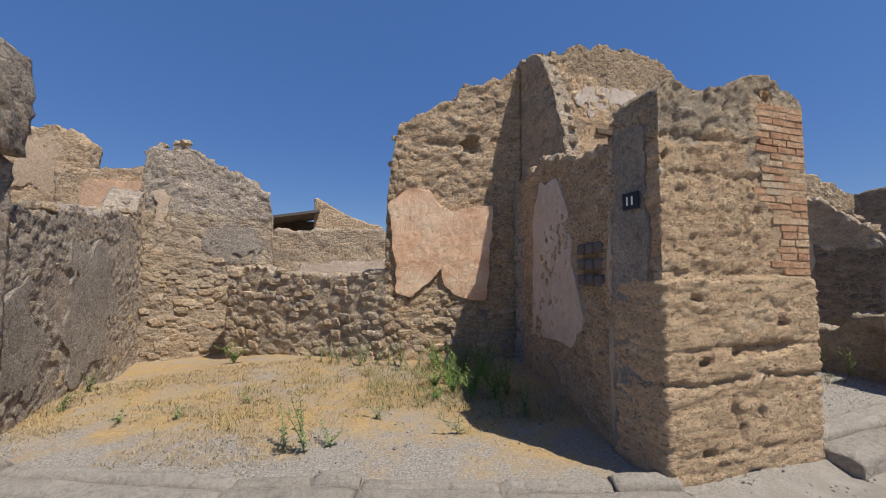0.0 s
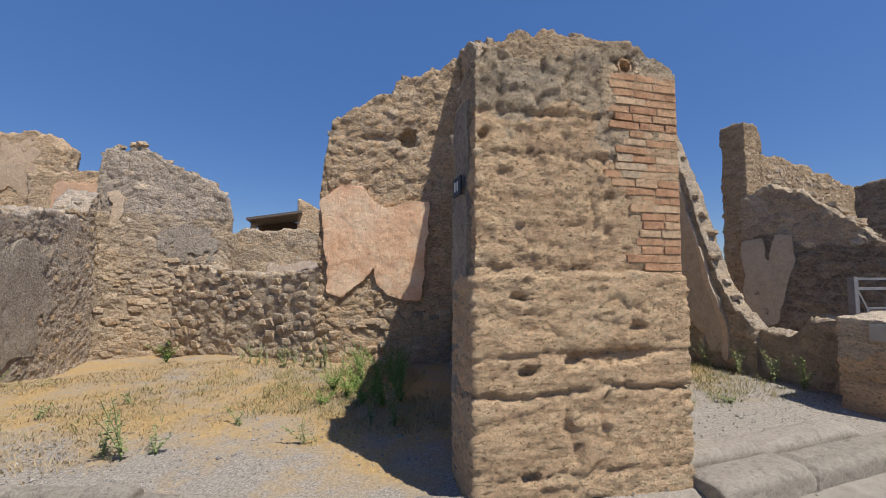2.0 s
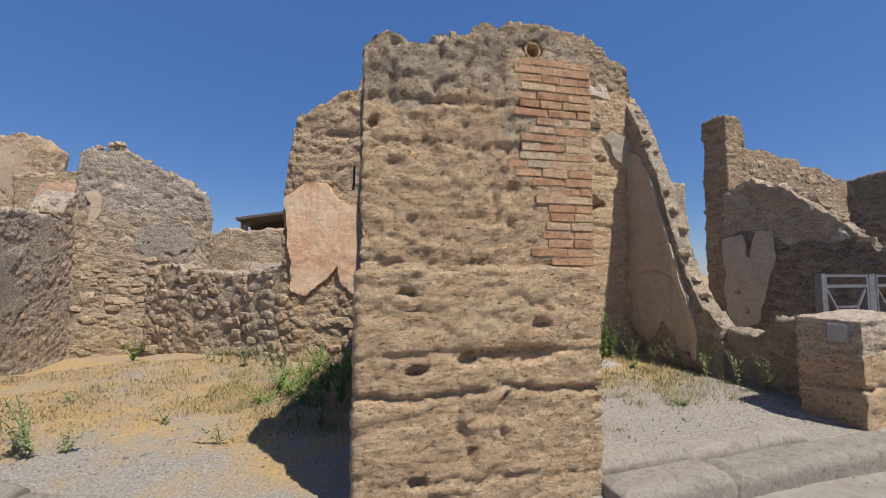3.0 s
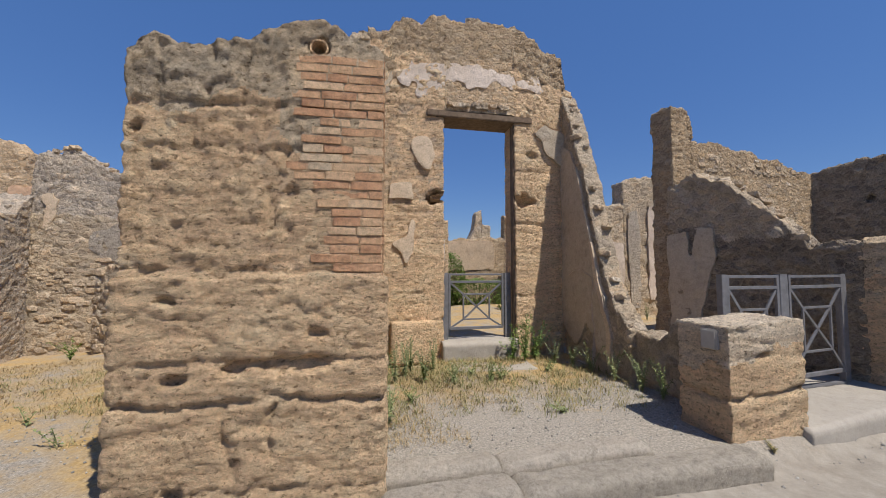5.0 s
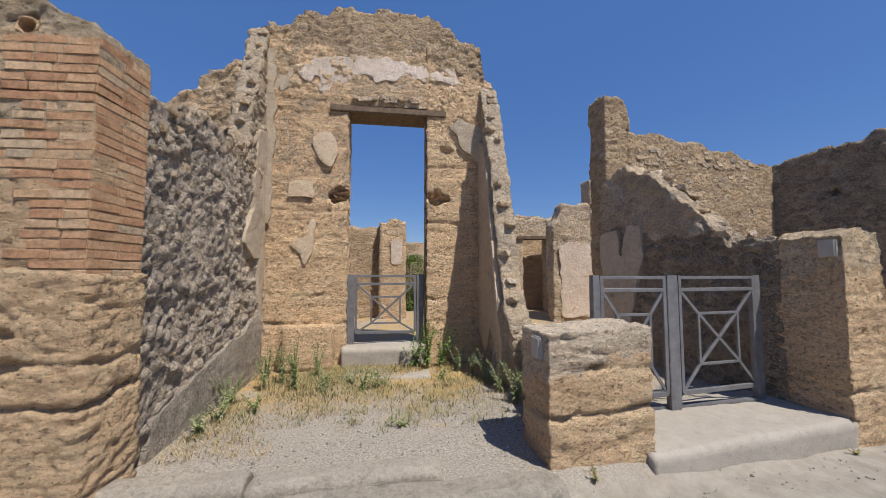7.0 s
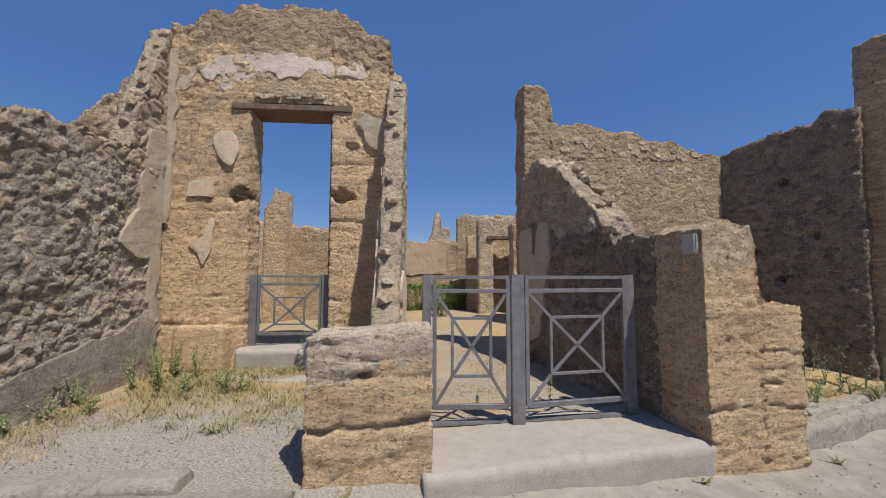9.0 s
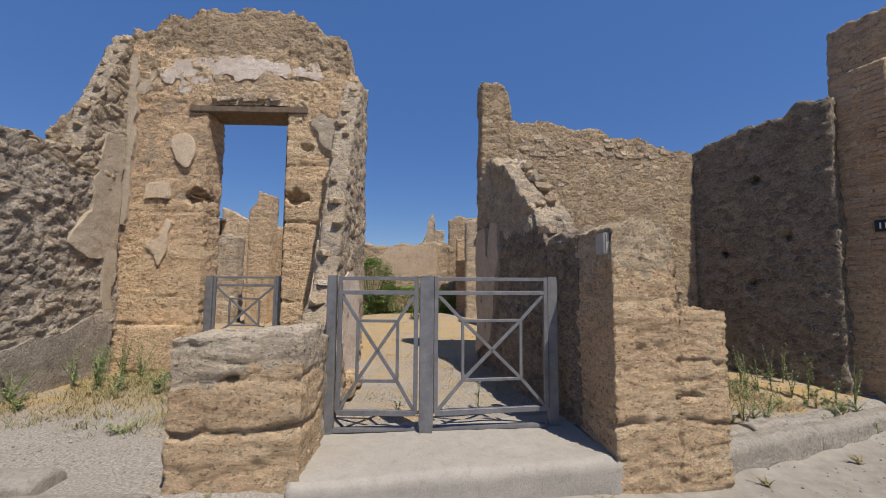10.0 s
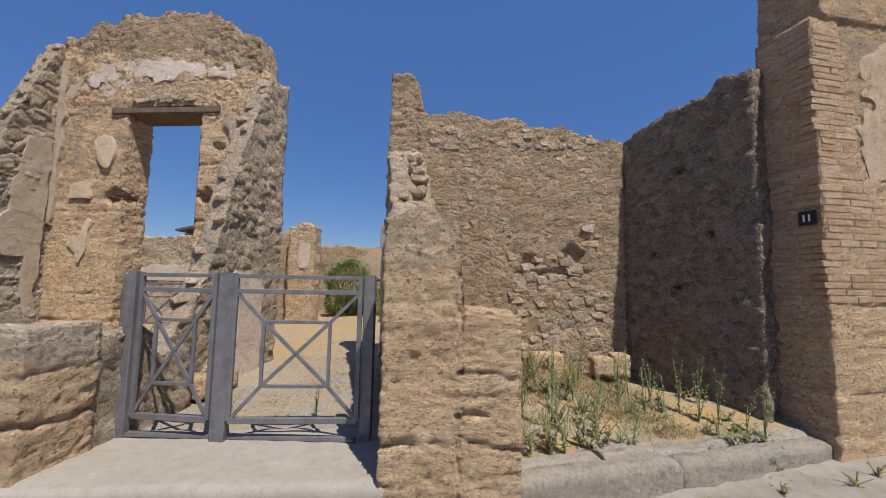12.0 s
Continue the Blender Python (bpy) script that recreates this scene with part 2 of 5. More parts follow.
def ground_material():
    m, t, b = nodes_of("gravel_and_dry_grass")
    at = t.nodes.new("ShaderNodeAttribute")
    at.attribute_name = "grass"
    n1 = noise_tex(t, 2.6, 6, 0.7)
    mad = t.nodes.new("ShaderNodeMath")
    mad.operation = 'ADD'
    t.links.new(at.outputs["Fac"], mad.inputs[0])
    t.links.new(n1, mad.inputs[1])
    g = ramp(t, [(0.72, (0, 0, 0)), (1.0, (1, 1, 1))])
    t.links.new(mad.outputs[0], g.inputs["Fac"])
    fine = noise_tex(t, 55, 8, 0.8)
    grav = ramp(t, [(0.34, (0.15, 0.13, 0.11)), (0.5, (0.31, 0.275, 0.23)), (0.64, (0.5, 0.445, 0.375))])
    t.links.new(fine, grav.inputs["Fac"])
    str_ = ramp(t, [(0.35, (0.27, 0.18, 0.085)), (0.52, (0.45, 0.305, 0.135)), (0.68, (0.56, 0.41, 0.21))])
    t.links.new(noise_tex(t, 30, 8, 0.8), str_.inputs["Fac"])
    c = mix(t, g.outputs["Color"], grav.outputs["Color"], str_.outputs["Color"])
    at2 = t.nodes.new("ShaderNodeAttribute")
    at2.attribute_name = "dust"
    dust = ramp(t, [(0.35, (0.26, 0.225, 0.183)), (0.65, (0.37, 0.33, 0.275))])
    t.links.new(noise_tex(t, 5, 8, 0.75), dust.inputs["Fac"])
    c = mix(t, at2.outputs["Fac"], c, dust.outputs["Color"])
    t.links.new(c, b.inputs["Base Color"])
    b.inputs["Roughness"].default_value = 1.0
    bumped(t, b, fine, 0.6, 0.02)
    return m


M_GROUND = ground_material()


def leaf_material(name, a, bcol):
    m, t, b = nodes_of(name)
    r = ramp(t, [(0.0, a), (1.0, bcol)])
    gi = t.nodes.new("ShaderNodeNewGeometry")
    t.links.new(gi.outputs["Random Per Island"], r.inputs["Fac"])
    t.links.new(r.outputs["Color"], b.inputs["Base Color"])
    b.inputs["Roughness"].default_value = 0.7
    return m


M_LEAF = leaf_material("grey_green_leaf", (0.12, 0.155, 0.06), (0.29, 0.33, 0.14))
M_LEAF3 = leaf_material("silver_green_leaf", (0.16, 0.2, 0.08), (0.36, 0.38, 0.2))
M_LEAF2 = leaf_material("fresh_green_leaf", (0.09, 0.15, 0.035), (0.26, 0.36, 0.1))
M_STRAW = leaf_material("straw", (0.3, 0.215, 0.11), (0.5, 0.39, 0.23))
M_MEADOW = leaf_material("half_dry_grass", (0.14, 0.16, 0.06), (0.44, 0.34, 0.17))


# ---------------------------------------------------------------- mesh helpers
def part(name, data, material, parent, label=""):
    """Links a bmesh or mesh as one object under a thing or part."""
    if isinstance(data, bmesh.types.BMesh):
        me = bpy.data.meshes.new(name)
        data.to_mesh(me)
        data.free()
    else:
        me = data
    if not me.materials:
        me.materials.append(material)
    ob = new(name, me)
    ob.parent = parent
    if label:
        ob["label"] = label
    return ob


def cell(p, sx, sz):
    """Stone pattern: distance to the joint and a tint for each stone."""
    q = Vector((p.x / sx, p.y / sx, p.z / sz))
    w = noise.noise_vector(q * 0.7) * 0.35
    d, pts = noise.voronoi(q + w)
    return d[1] - d[0], (math.sin(pts[0].x * 12.9898 + pts[0].y * 78.233 + pts[0].z * 37.719) * 43758.5453) % 1.0


def relief(p, style):
    """Outward displacement in metres and tint at a place of a masonry face."""
    if style == "rubble":
        e, tint = cell(p, 0.24, 0.16)
        b = min(e / 0.28, 1.0)
        d = 0.045 * (b ** 0.5) * (0.55 + 0.6 * tint) - 0.02
        d += 0.035 * noise.fractal(p * 1.6, 1.0, 2.0, 3) + 0.008 * noise.noise(p * 22)
        return d, (tint if b > 0.3 else 0.25 + 0.35 * tint)
    if style == "opus":
        e, tint = cell(p, 0.13, 0.085)
        b = min(e / 0.3, 1.0)
        d = 0.03 * (b ** 0.5) * (0.5 + tint) + 0.03 * noise.fractal(p * 1.3, 1.0, 2.0, 3) - 0.012
        return d, (0.2 + 0.75 * tint if b > 0.25 else 0.35)
    if style == "tuff_top":
        d, tint = relief(p, "tuff")
        return d, tint + 0.42 + 0.3 * noise.noise(p * 6)
    if style == "tuff":
        q = Vector((p.x * 2.6, p.y * 2.6, p.z * 5.5))
        r = noise.fractal(q, 0.8, 2.0, 4)
        lay = abs(noise.noise(Vector((p.x * 1.4, p.y * 1.4, p.z * 8.5))))
        crumb = noise.noise(Vector((p.x * 10, p.y * 10, p.z * 17)))
        pit = max(0.0, noise.noise(Vector((p.x * 15, p.y * 15, p.z * 21)) + Vector((3, 1, 8))) - 0.12)
        soft = 0.5 + 0.5 * noise.noise(Vector((p.x * 1.3, p.y * 1.3, p.z * 2.2 + 5)))
        d = 0.009 * r - 0.016 * max(0.0, 0.1 - lay) / 0.1 * soft + 0.009 * crumb * (0.35 + soft) - 0.035 * pit * (0.3 + soft) + 0.012 * soft * noise.noise(Vector((p.x * 2.6, p.y * 2.6, p.z * 24))) + 0.006 * noise.noise(p * 28) + 0.007 * noise.noise(p * 40)
        return d, 0.62 + 0.3 * noise.noise(q * 0.8) + 0.25 * noise.noise(p * 11)
    if style == "eroded":
        q = Vector((p.x * 4.5, p.y * 4.5, p.z * 4.5))
        r = noise.fractal(q, 0.6, 2.1, 5)
        pit = noise.noise(p * 11)
        e, tone = cell(p, 0.095, 0.07)
        d = 0.012 * r - 0.03 * max(0, pit - 0.2) + 0.013 * min(e / 0.3, 1.0) ** 0.5 * (0.3 + tone) - 0.012 + 0.012 * noise.noise(p * 19) + 0.01 * noise.noise(p * 37)
        return d, 0.5 + 0.32 * noise.noise(p * 2.6) + 0.55 * (tone - 0.5) - (0.25 if p.z > 2.75 else 0.0)
    if style == "worn":
        return 0.012 * noise.noise(p * 2.3) + 0.006 * noise.fractal(p * 9, 0.9, 2.0, 3), 0.5 + 0.45 * noise.noise(p * 2)
    return 0.006 * noise.noise(p * 3) + 0.003 * noise.noise(p * 14), 0.5 + 0.4 * noise.noise(p * 2)


def lerp_profile(prof, s):
    for (a, za), (b, zb) in zip(prof, prof[1:]):
        if s <= b:
            return za + (zb - za) * max(0.0, (s - a)) / max(1e-6, b - a)
    return prof[-1][1]


def wall_mesh(name, p0, p1, thick, prof, zb=0.0, res=0.05, style="rubble", amp=1.0, ragged=0.1, lean=0.0, style_at=None, joints=(), dents=(), splits=(), edge=0.0, ledge=None):
    """A masonry wall from p0 to p1. thick goes to the left of that way (negative: right). prof: (metres along, top z)."""
    p0, p1 = Vector((*p0, 0)), Vector((*p1, 0))
    run = (p1 - p0).length
    d = (p1 - p0) / run
    n = Vector((-d.y, d.x, 0)) * (1 if thick > 0 else -1)
    th = abs(thick)
    fine = [run * i / 600 for i in range(601)]
    arc = [0.0]
    for u, v in zip(fine, fine[1:]):
        arc.append(arc[-1] + math.hypot(v - u, 0.8 * (lerp_profile(prof, v) - lerp_profile(prof, u))))
    cols = max(2, int(arc[-1] / res))
    stops = [float(np.interp(arc[-1] * i / cols, arc, fine)) for i in range(cols + 1)]
    top = max(z for _, z in prof)
    rows = max(2, int((top - zb) / res))
    dep = max(2, int(th / res))
    verts, tints, faces = [], [], []

    def put(base, out):
        st = style_at(base) if style_at else style
        h, tint = relief(base, st)
        if ledge and base.z < ledge[0] + 0.05 * noise.noise(base * 3):
            h += ledge[1]
        for zj, deep in joints:
            wob = 0.045 * noise.fractal(Vector((base.x * 1.9, base.y * 1.9, zj * 9)), 0.8, 2.0, 3)
            wob += 0.02 * noise.noise(base * 9) + 0.014 * noise.noise(base * 23)
            g = math.exp(-((base.z - zj - wob) / 0.017) ** 2)
            h -= 0.75 * deep * g * (0.5 + noise.noise(base * 2.7 + Vector((0, 0, zj))) ** 2 * 2)
        for (sj, z0, z1, deep) in splits:
            if z0 < base.z < z1:
                sh = (base - p0).dot(d) + 0.06 * noise.fractal(base * 3, 0.8, 2.0, 3)
                h -= deep * math.exp(-((sh - sj) / 0.018) ** 2) * max(0.0, 0.4 + 1.2 * noise.noise(base * 6))
        for (sd, zd, rs, rz, deep) in dents:
            if (base - p0).dot(n) < th * 0.6:
                q = math.hypot(((base - p0).dot(d) - sd) / rs, (base.z - zd) / rz) + 0.55 * noise.noise(base * 13)
                h -= deep * max(0.0, min(1.0, (1.15 - q) / 0.3))
        verts.append(base + out * h * amp)
        tints.append(tint)
        return len(verts) - 1

    ring = []
    for i in range(cols + 1):
        s = stops[i]
        zt = lerp_profile(prof, s)
        q = p0 + d * s
        rg = noise.fractal(Vector((q.x * 3.1, q.y * 3.1, 7.7)), 0.8, 2.0, 4) + 0.5 * (cell(Vector((q.x, q.y, zt)), 0.2, 0.2)[1] - 0.5)
        zt += ragged * rg
        end = -d if i == 0 else (d if i == cols else Vector())
        row = []

        def inset(z):
            dz = zt - z
            return edge - math.sqrt(max(0.0, edge * edge - (edge - dz) ** 2)) if dz < edge else 0.0

        for j in range(rows + 1):
            v = j / rows
            z = zb + (zt - zb) * v
            out = (-n + end * 0.7).normalized()
            row.append(put(q + Vector((0, 0, z)) + n * (lean * v + inset(z)), out if j < rows else (out + Vector((0, 0, 0.6)))))
        for k in range(1, dep):
            rk = ragged * 0.5 * noise.noise(Vector((q.x * 5, q.y * 5, k * 0.9)))
            row.append(put(q + n * (edge + (th - 2 * edge) * k / dep + lean) + Vector((0, 0, zt + rk)), Vector((0, 0, 1)) + end * 0.5))
        for j in range(rows, -1, -1):
            v = j / rows
            z = zb + (zt - zb) * v
            row.append(put(q + n * (th + lean * v - inset(z)) + Vector((0, 0, z)), (n + end * 0.7).normalized()))
        ring.append(row)
    k = len(ring[0])
    for a, b in zip(ring, ring[1:]):
        for j in range(k - 1):
            faces.append((a[j], b[j], b[j + 1], a[j + 1]))
    for row, out, flip in ((ring[0], -d, False), (ring[-1], d, True)):
        prev = row[:rows + 1]
        s = 0 if not flip else run
        q = p0 + d * s
        zt = verts[row[rows]].z
        for c in range(1, dep + 1):
            if c < dep:
                cur = []
                for j in range(rows + 1):
                    if j == rows:
                        cur.append(row[rows + c])
                    else:
                        z = zb + (zt - zb) * j / rows
                        cur.append(put(q + n * (th * c / dep + lean * j / rows) + Vector((0, 0, z)), out))
            else:
                cur = list(reversed(row[rows + dep:]))
            for j in range(rows):
                f = (prev[j], prev[j + 1], cur[j + 1], cur[j])
                faces.append(f)
            prev = cur
    me = bpy.data.meshes.new(name)
    me.from_pydata([tuple(v) for v in verts], [], faces)
    me.attributes.new("tint", 'FLOAT', 'POINT').data.foreach_set("value", tints)
    bm = bmesh.new()
    bm.from_mesh(me)
    bmesh.ops.recalc_face_normals(bm, faces=bm.faces)
    for f in bm.faces:
        f.smooth = True
    bm.to_mesh(me)
    bm.free()
    return me


def wall(name, label, *a, material=None, category="wall", kind="structure", upper=None, **kw):
    """upper: (z, material) of another masonry from about that height on."""
    me = wall_mesh(name, *a, **kw)
    me.materials.append(material or M_RUBBLE)
    if upper:
        me.materials.append(upper[1])
        for f in me.polygons:
            c = f.center
            f.material_index = int(c.z > upper[0] + 0.35 * noise.fractal(c * 1.7, 1, 2, 3))
    return tagged(new(name, me), label, category, "", kind)


def stone_mesh(seed, flat=0.7):
    rnd = random.Random(seed)
    bm = bmesh.new()
    bmesh.ops.create_icosphere(bm, subdivisions=1, radius=0.5)
    for v in bm.verts:
        v.co = Vector([math.copysign(abs(c * 2) ** 0.55, c) * 0.5 for c in v.co]) * rnd.uniform(0.82, 1.12)
        v.co.z *= flat
    me = bpy.data.meshes.new("stone")
    bm.to_mesh(me)
    bm.free()
    me.materials.append(M_STONE)
    return me


STONES = [stone_mesh(i) for i in range(7)]
_srnd = random.Random(11)


def stones_on(parent, p0, p1, count, zlo, prof, side, size=(0.1, 0.24), proud=0.02, name="stone"):
    """Single stones that stand out of a wall's face. side: the way the face looks, +1 left of p0-p1, -1 right."""
    a, b = Vector((*p0, 0)), Vector((*p1, 0))
    run = (b - a).length
    d = (b - a) / run
    n = Vector((-d.y, d.x, 0)) * side
    ang = math.atan2(d.y, d.x)
    for _ in range(count):
        s = _srnd.uniform(0.05, run - 0.05)
        z = _srnd.uniform(zlo, lerp_profile(prof, s) - 0.06)
        w = _srnd.uniform(*size)
        ob = new(name, _srnd.choice(STONES))
        ob.parent = parent
        dep = w * 0.6
        q = a + d * s + Vector((0, 0, z)) + n * (proud - dep * 0.3)
        ob.matrix_basis = Matrix.LocRotScale(q, Euler((_srnd.uniform(-.12, .12), _srnd.uniform(-.15, .15), ang + _srnd.uniform(-.15, .15))), (w, dep, w * _srnd.uniform(0.7, 1.0)))


def inside(poly, s, z):
    c = False
    for (a, b), (e, f) in zip(poly, poly[1:] + poly[:1]):
        if (b > z) != (f > z) and s < (e - a) * (z - b) / (f - b) + a:
            c = not c
    return c


def plaster(parent, p0, p1, side, poly, material, proud=0.045, res=0.028, wob=0.05, label="", name="plaster"):
    """A patch of plaster with a broken edge on a wall's face; poly in (metres along p0-p1, z)."""
    a, b = Vector((*p0, 0)), Vector((*p1, 0))
    d = (b - a).normalized()
    n = Vector((-d.y, d.x, 0)) * side
    s0, s1 = min(p[0] for p in poly) - 0.1, max(p[0] for p in poly) + 0.1
    z0, z1 = min(p[1] for p in poly) - 0.1, max(p[1] for p in poly) + 0.1
    bm = bmesh.new()
    lay = bm.verts.layers.float.new("tint")
    grid = {}

    def vert(i, j):
        if (i, j) not in grid:
            p = a + d * (s0 + i * res) + Vector((0, 0, z0 + j * res))
            grid[(i, j)] = bm.verts.new(p + n * (proud + 0.018 * noise.fractal(p * 1.5, 1, 2, 3) + 0.006 * noise.fractal(p * 9, 0.9, 2, 3)))
            grid[(i, j)][lay] = 0.5 + 0.5 * noise.noise(p * 1.3)
        return grid[(i, j)]

    for i in range(int((s1 - s0) / res)):
        for j in range(int((z1 - z0) / res)):
            s, z = s0 + (i + .5) * res, z0 + (j + .5) * res
            q = Vector((s * 3.2, z * 3.2, p0[0]))
            w1, w2 = wob * noise.fractal(q, 0.8, 2, 3), wob * noise.fractal(q + Vector((9, 4, 2)), 0.8, 2, 3)
            if inside(poly, s + w1, z + w2):
                bm.faces.new((vert(i, j), vert(i + 1, j), vert(i + 1, j + 1), vert(i, j + 1)))
    rim = [e for e in bm.edges if len(e.link_faces) == 1]
    beside = {}
    for e in rim:
        u, v = e.verts
        beside.setdefault(u, []).append(v)
        beside.setdefault(v, []).append(u)
    for _ in range(4):
        moved = {v: v.co * 0.4 + sum((q.co for q in near), Vector()) * (0.6 / len(near)) for v, near in beside.items()}
        for v, co in moved.items():
            v.co = co
    out = bmesh.ops.extrude_edge_only(bm, edges=rim)
    for v in out["geom"]:
        if isinstance(v, bmesh.types.BMVert):
            v.co -= n * (proud + 0.05)
    bmesh.ops.recalc_face_normals(bm, faces=bm.faces)
    for f in bm.faces:
        f.smooth = len([e for e in f.edges if e in rim]) == 0
    return part(name, bm, material, parent, label)


def brick_mesh(seed):
    rnd = random.Random(seed)
    bm = bmesh.new()
    bmesh.ops.create_cube(bm, size=1.0)
    bmesh.ops.bevel(bm, geom=bm.edges[:], offset=0.035, segments=1, affect='EDGES')
    for v in bm.verts:
        v.co += Vector((rnd.uniform(-.02, .02), rnd.uniform(-.03, .03), rnd.uniform(-.07, .07)))
    me = bpy.data.meshes.new("brick")
    bm.to_mesh(me)
    bm.free()
    return me


def bricks_on(parent, p0, p1, z0, z1, course, lengths, side, material, from_at=lambda z: 0.0, upto=None, proud=0.0, depth=0.12, seed=1, jag=0.0):
    """Courses of single bricks on a wall's face, each an object of its own."""
    rnd = random.Random(seed)
    kinds = [brick_mesh(seed * 10 + i) for i in range(5)]
    for m in kinds:
        m.materials.append(material)
    a, b = Vector((*p0, 0)), Vector((*p1, 0))
    d = (b - a).normalized()
    n = Vector((-d.y, d.x, 0)) * side
    ang = math.atan2(d.y, d.x)
    z = z0
    while z + course <= z1:
        run = upto(z) + rnd.uniform(-jag, jag) if upto else (b - a).length
        s = from_at(z) + rnd.uniform(-jag, jag)
        while s < run - 0.03:
            w = min(rnd.uniform(*lengths), run - s)
            if run - s - w < 0.06:
                w = run - s
            if rnd.random() > 0.012:
                ob = new("brick", rnd.choice(kinds))
                ob.parent = parent
                q = a + d * (s + w / 2) + Vector((0, 0, z + course / 2)) + n * (proud - depth / 2 + rnd.uniform(-.003, .004))
                ob.matrix_basis = Matrix.LocRotScale(q, Euler((rnd.uniform(-.02, .02), rnd.uniform(-.016, .016), ang + rnd.uniform(-.02, .02))), (w - 0.008, depth, (course - 0.009) * rnd.uniform(0.92, 1.06)))
            s += w
        z += course


def box_bm(bm, c, size, rz=0.0, bevel=0.0):
    r = bmesh.ops.create_cube(bm, size=1.0, matrix=Matrix.LocRotScale(Vector(c), Euler((0, 0, rz)), Vector(size)))
    if bevel:
        es = list({e for v in r["verts"] for e in v.link_edges})
        bmesh.ops.bevel(bm, geom=es, offset=bevel, segments=2, affect='EDGES')


def block_mesh(c, size, rz=0.0, style="eroded", amp=1.0, res=0.06, rnd_edge=0.25):
    """A rough stone block: a rounded, displaced box."""
    bm = bmesh.new()
    bmesh.ops.create_cube(bm, size=1.0)
    cuts = max(2, min(14, int(max(size) / res)))
    bmesh.ops.subdivide_edges(bm, edges=bm.edges[:], cuts=cuts, use_grid_fill=True)
    lay = bm.verts.layers.float.new("tint")
    rot = Euler((0, 0, rz)).to_matrix()
    lo = min(size)
    for v in bm.verts:
        q = v.co * 2
        k = max(abs(q.x), abs(q.y), abs(q.z))
        sph = q.normalized() * k
        v.co = q.lerp(sph, rnd_edge * 0.5) * 0.5
        p = rot @ Vector((v.co.x * size[0], v.co.y * size[1], v.co.z * size[2])) + Vector(c)
        out = (rot @ q.normalized())
        h, t = relief(p, style)
        v.co = p + out * h * amp
        v[lay] = t
    for f in bm.faces:
        f.smooth = True
    return bm


def block(name, label, c, size, material, rz=0.0, category="stone", group="", kind="", **kw):
    bm = block_mesh(c, size, rz, **kw)
    me = bpy.data.meshes.new(name)
    bm.to_mesh(me)
    bm.free()
    me.materials.append(material)
    return tagged(new(name, me), label, category, group, kind)


def holder(name, at, label, category, group="", kind=""):
    e = new(name)
    e.location = at
    return tagged(e, label, category, group, kind)


# ---------------------------------------------------------------- ground
KERB_L = [(-5.2, 5.6), (-3.9, 4.85), (-2.1, 3.93), (-0.5, 3.15), (1.15, 2.48), (2.34, 2.08)]
KERB_M = [(3.86, 2.02), (4.72, 2.03), (6.7, 2.05)]
KERB_R = [(10.62, 2.7), (11.9, 3.08), (13.4, 3.58), (16.0, 4.4)]
EDGE = KERB_L + KERB_M + KERB_R


def edge_y(x):
    return lerp_profile(EDGE, x)


HEIGHTS = [(-3, 9, -0.1), (-2.5, 5, 0.25), (0.4, 6.9, 0.2), (2, 3.2, 0.26), (-0.5, 3.7, 0.26), (2.6, 5.8, 0.2), (4.6, 2.5, 0.27), (6, 2.5, 0.26), (5.5, 5.3, 0.32), (7, 4, 0.3), (8.5, 3.2, 0.3), (8.5, 6, 0.4), (8, 12, 0.5), (11, 5, 0.5), (11, 3.2, 0.25), (12.6, 3.8, 0.25), (13, 4.4, 0.4), (5.5, 9, 0.45), (0, 14, 0.2)]
STREET = [(-5, 0.2), (3, 0.2), (5.5, 0.19), (7.5, 0.13), (10, 0.09), (12, 0.1), (14, 0.18)]


def ground_z(x, y):
    w = s = 0.0
    for a, b, z in HEIGHTS:
        k = 1.0 / ((x - a) ** 2 + (y - b) ** 2 + 0.05) ** 1.5
        w += k
        s += k * z
    z = s / w
    e = y - edge_y(x)
    if e < 0.25:
        low = lerp_profile(STREET, x)
        z = low + (z - low) * max(0.0, min(1.0, (e - 0.05) / 0.15))
    return z + 0.012 * noise.fractal(Vector((x * 1.7, y * 1.7, 0)), 1, 2, 4)


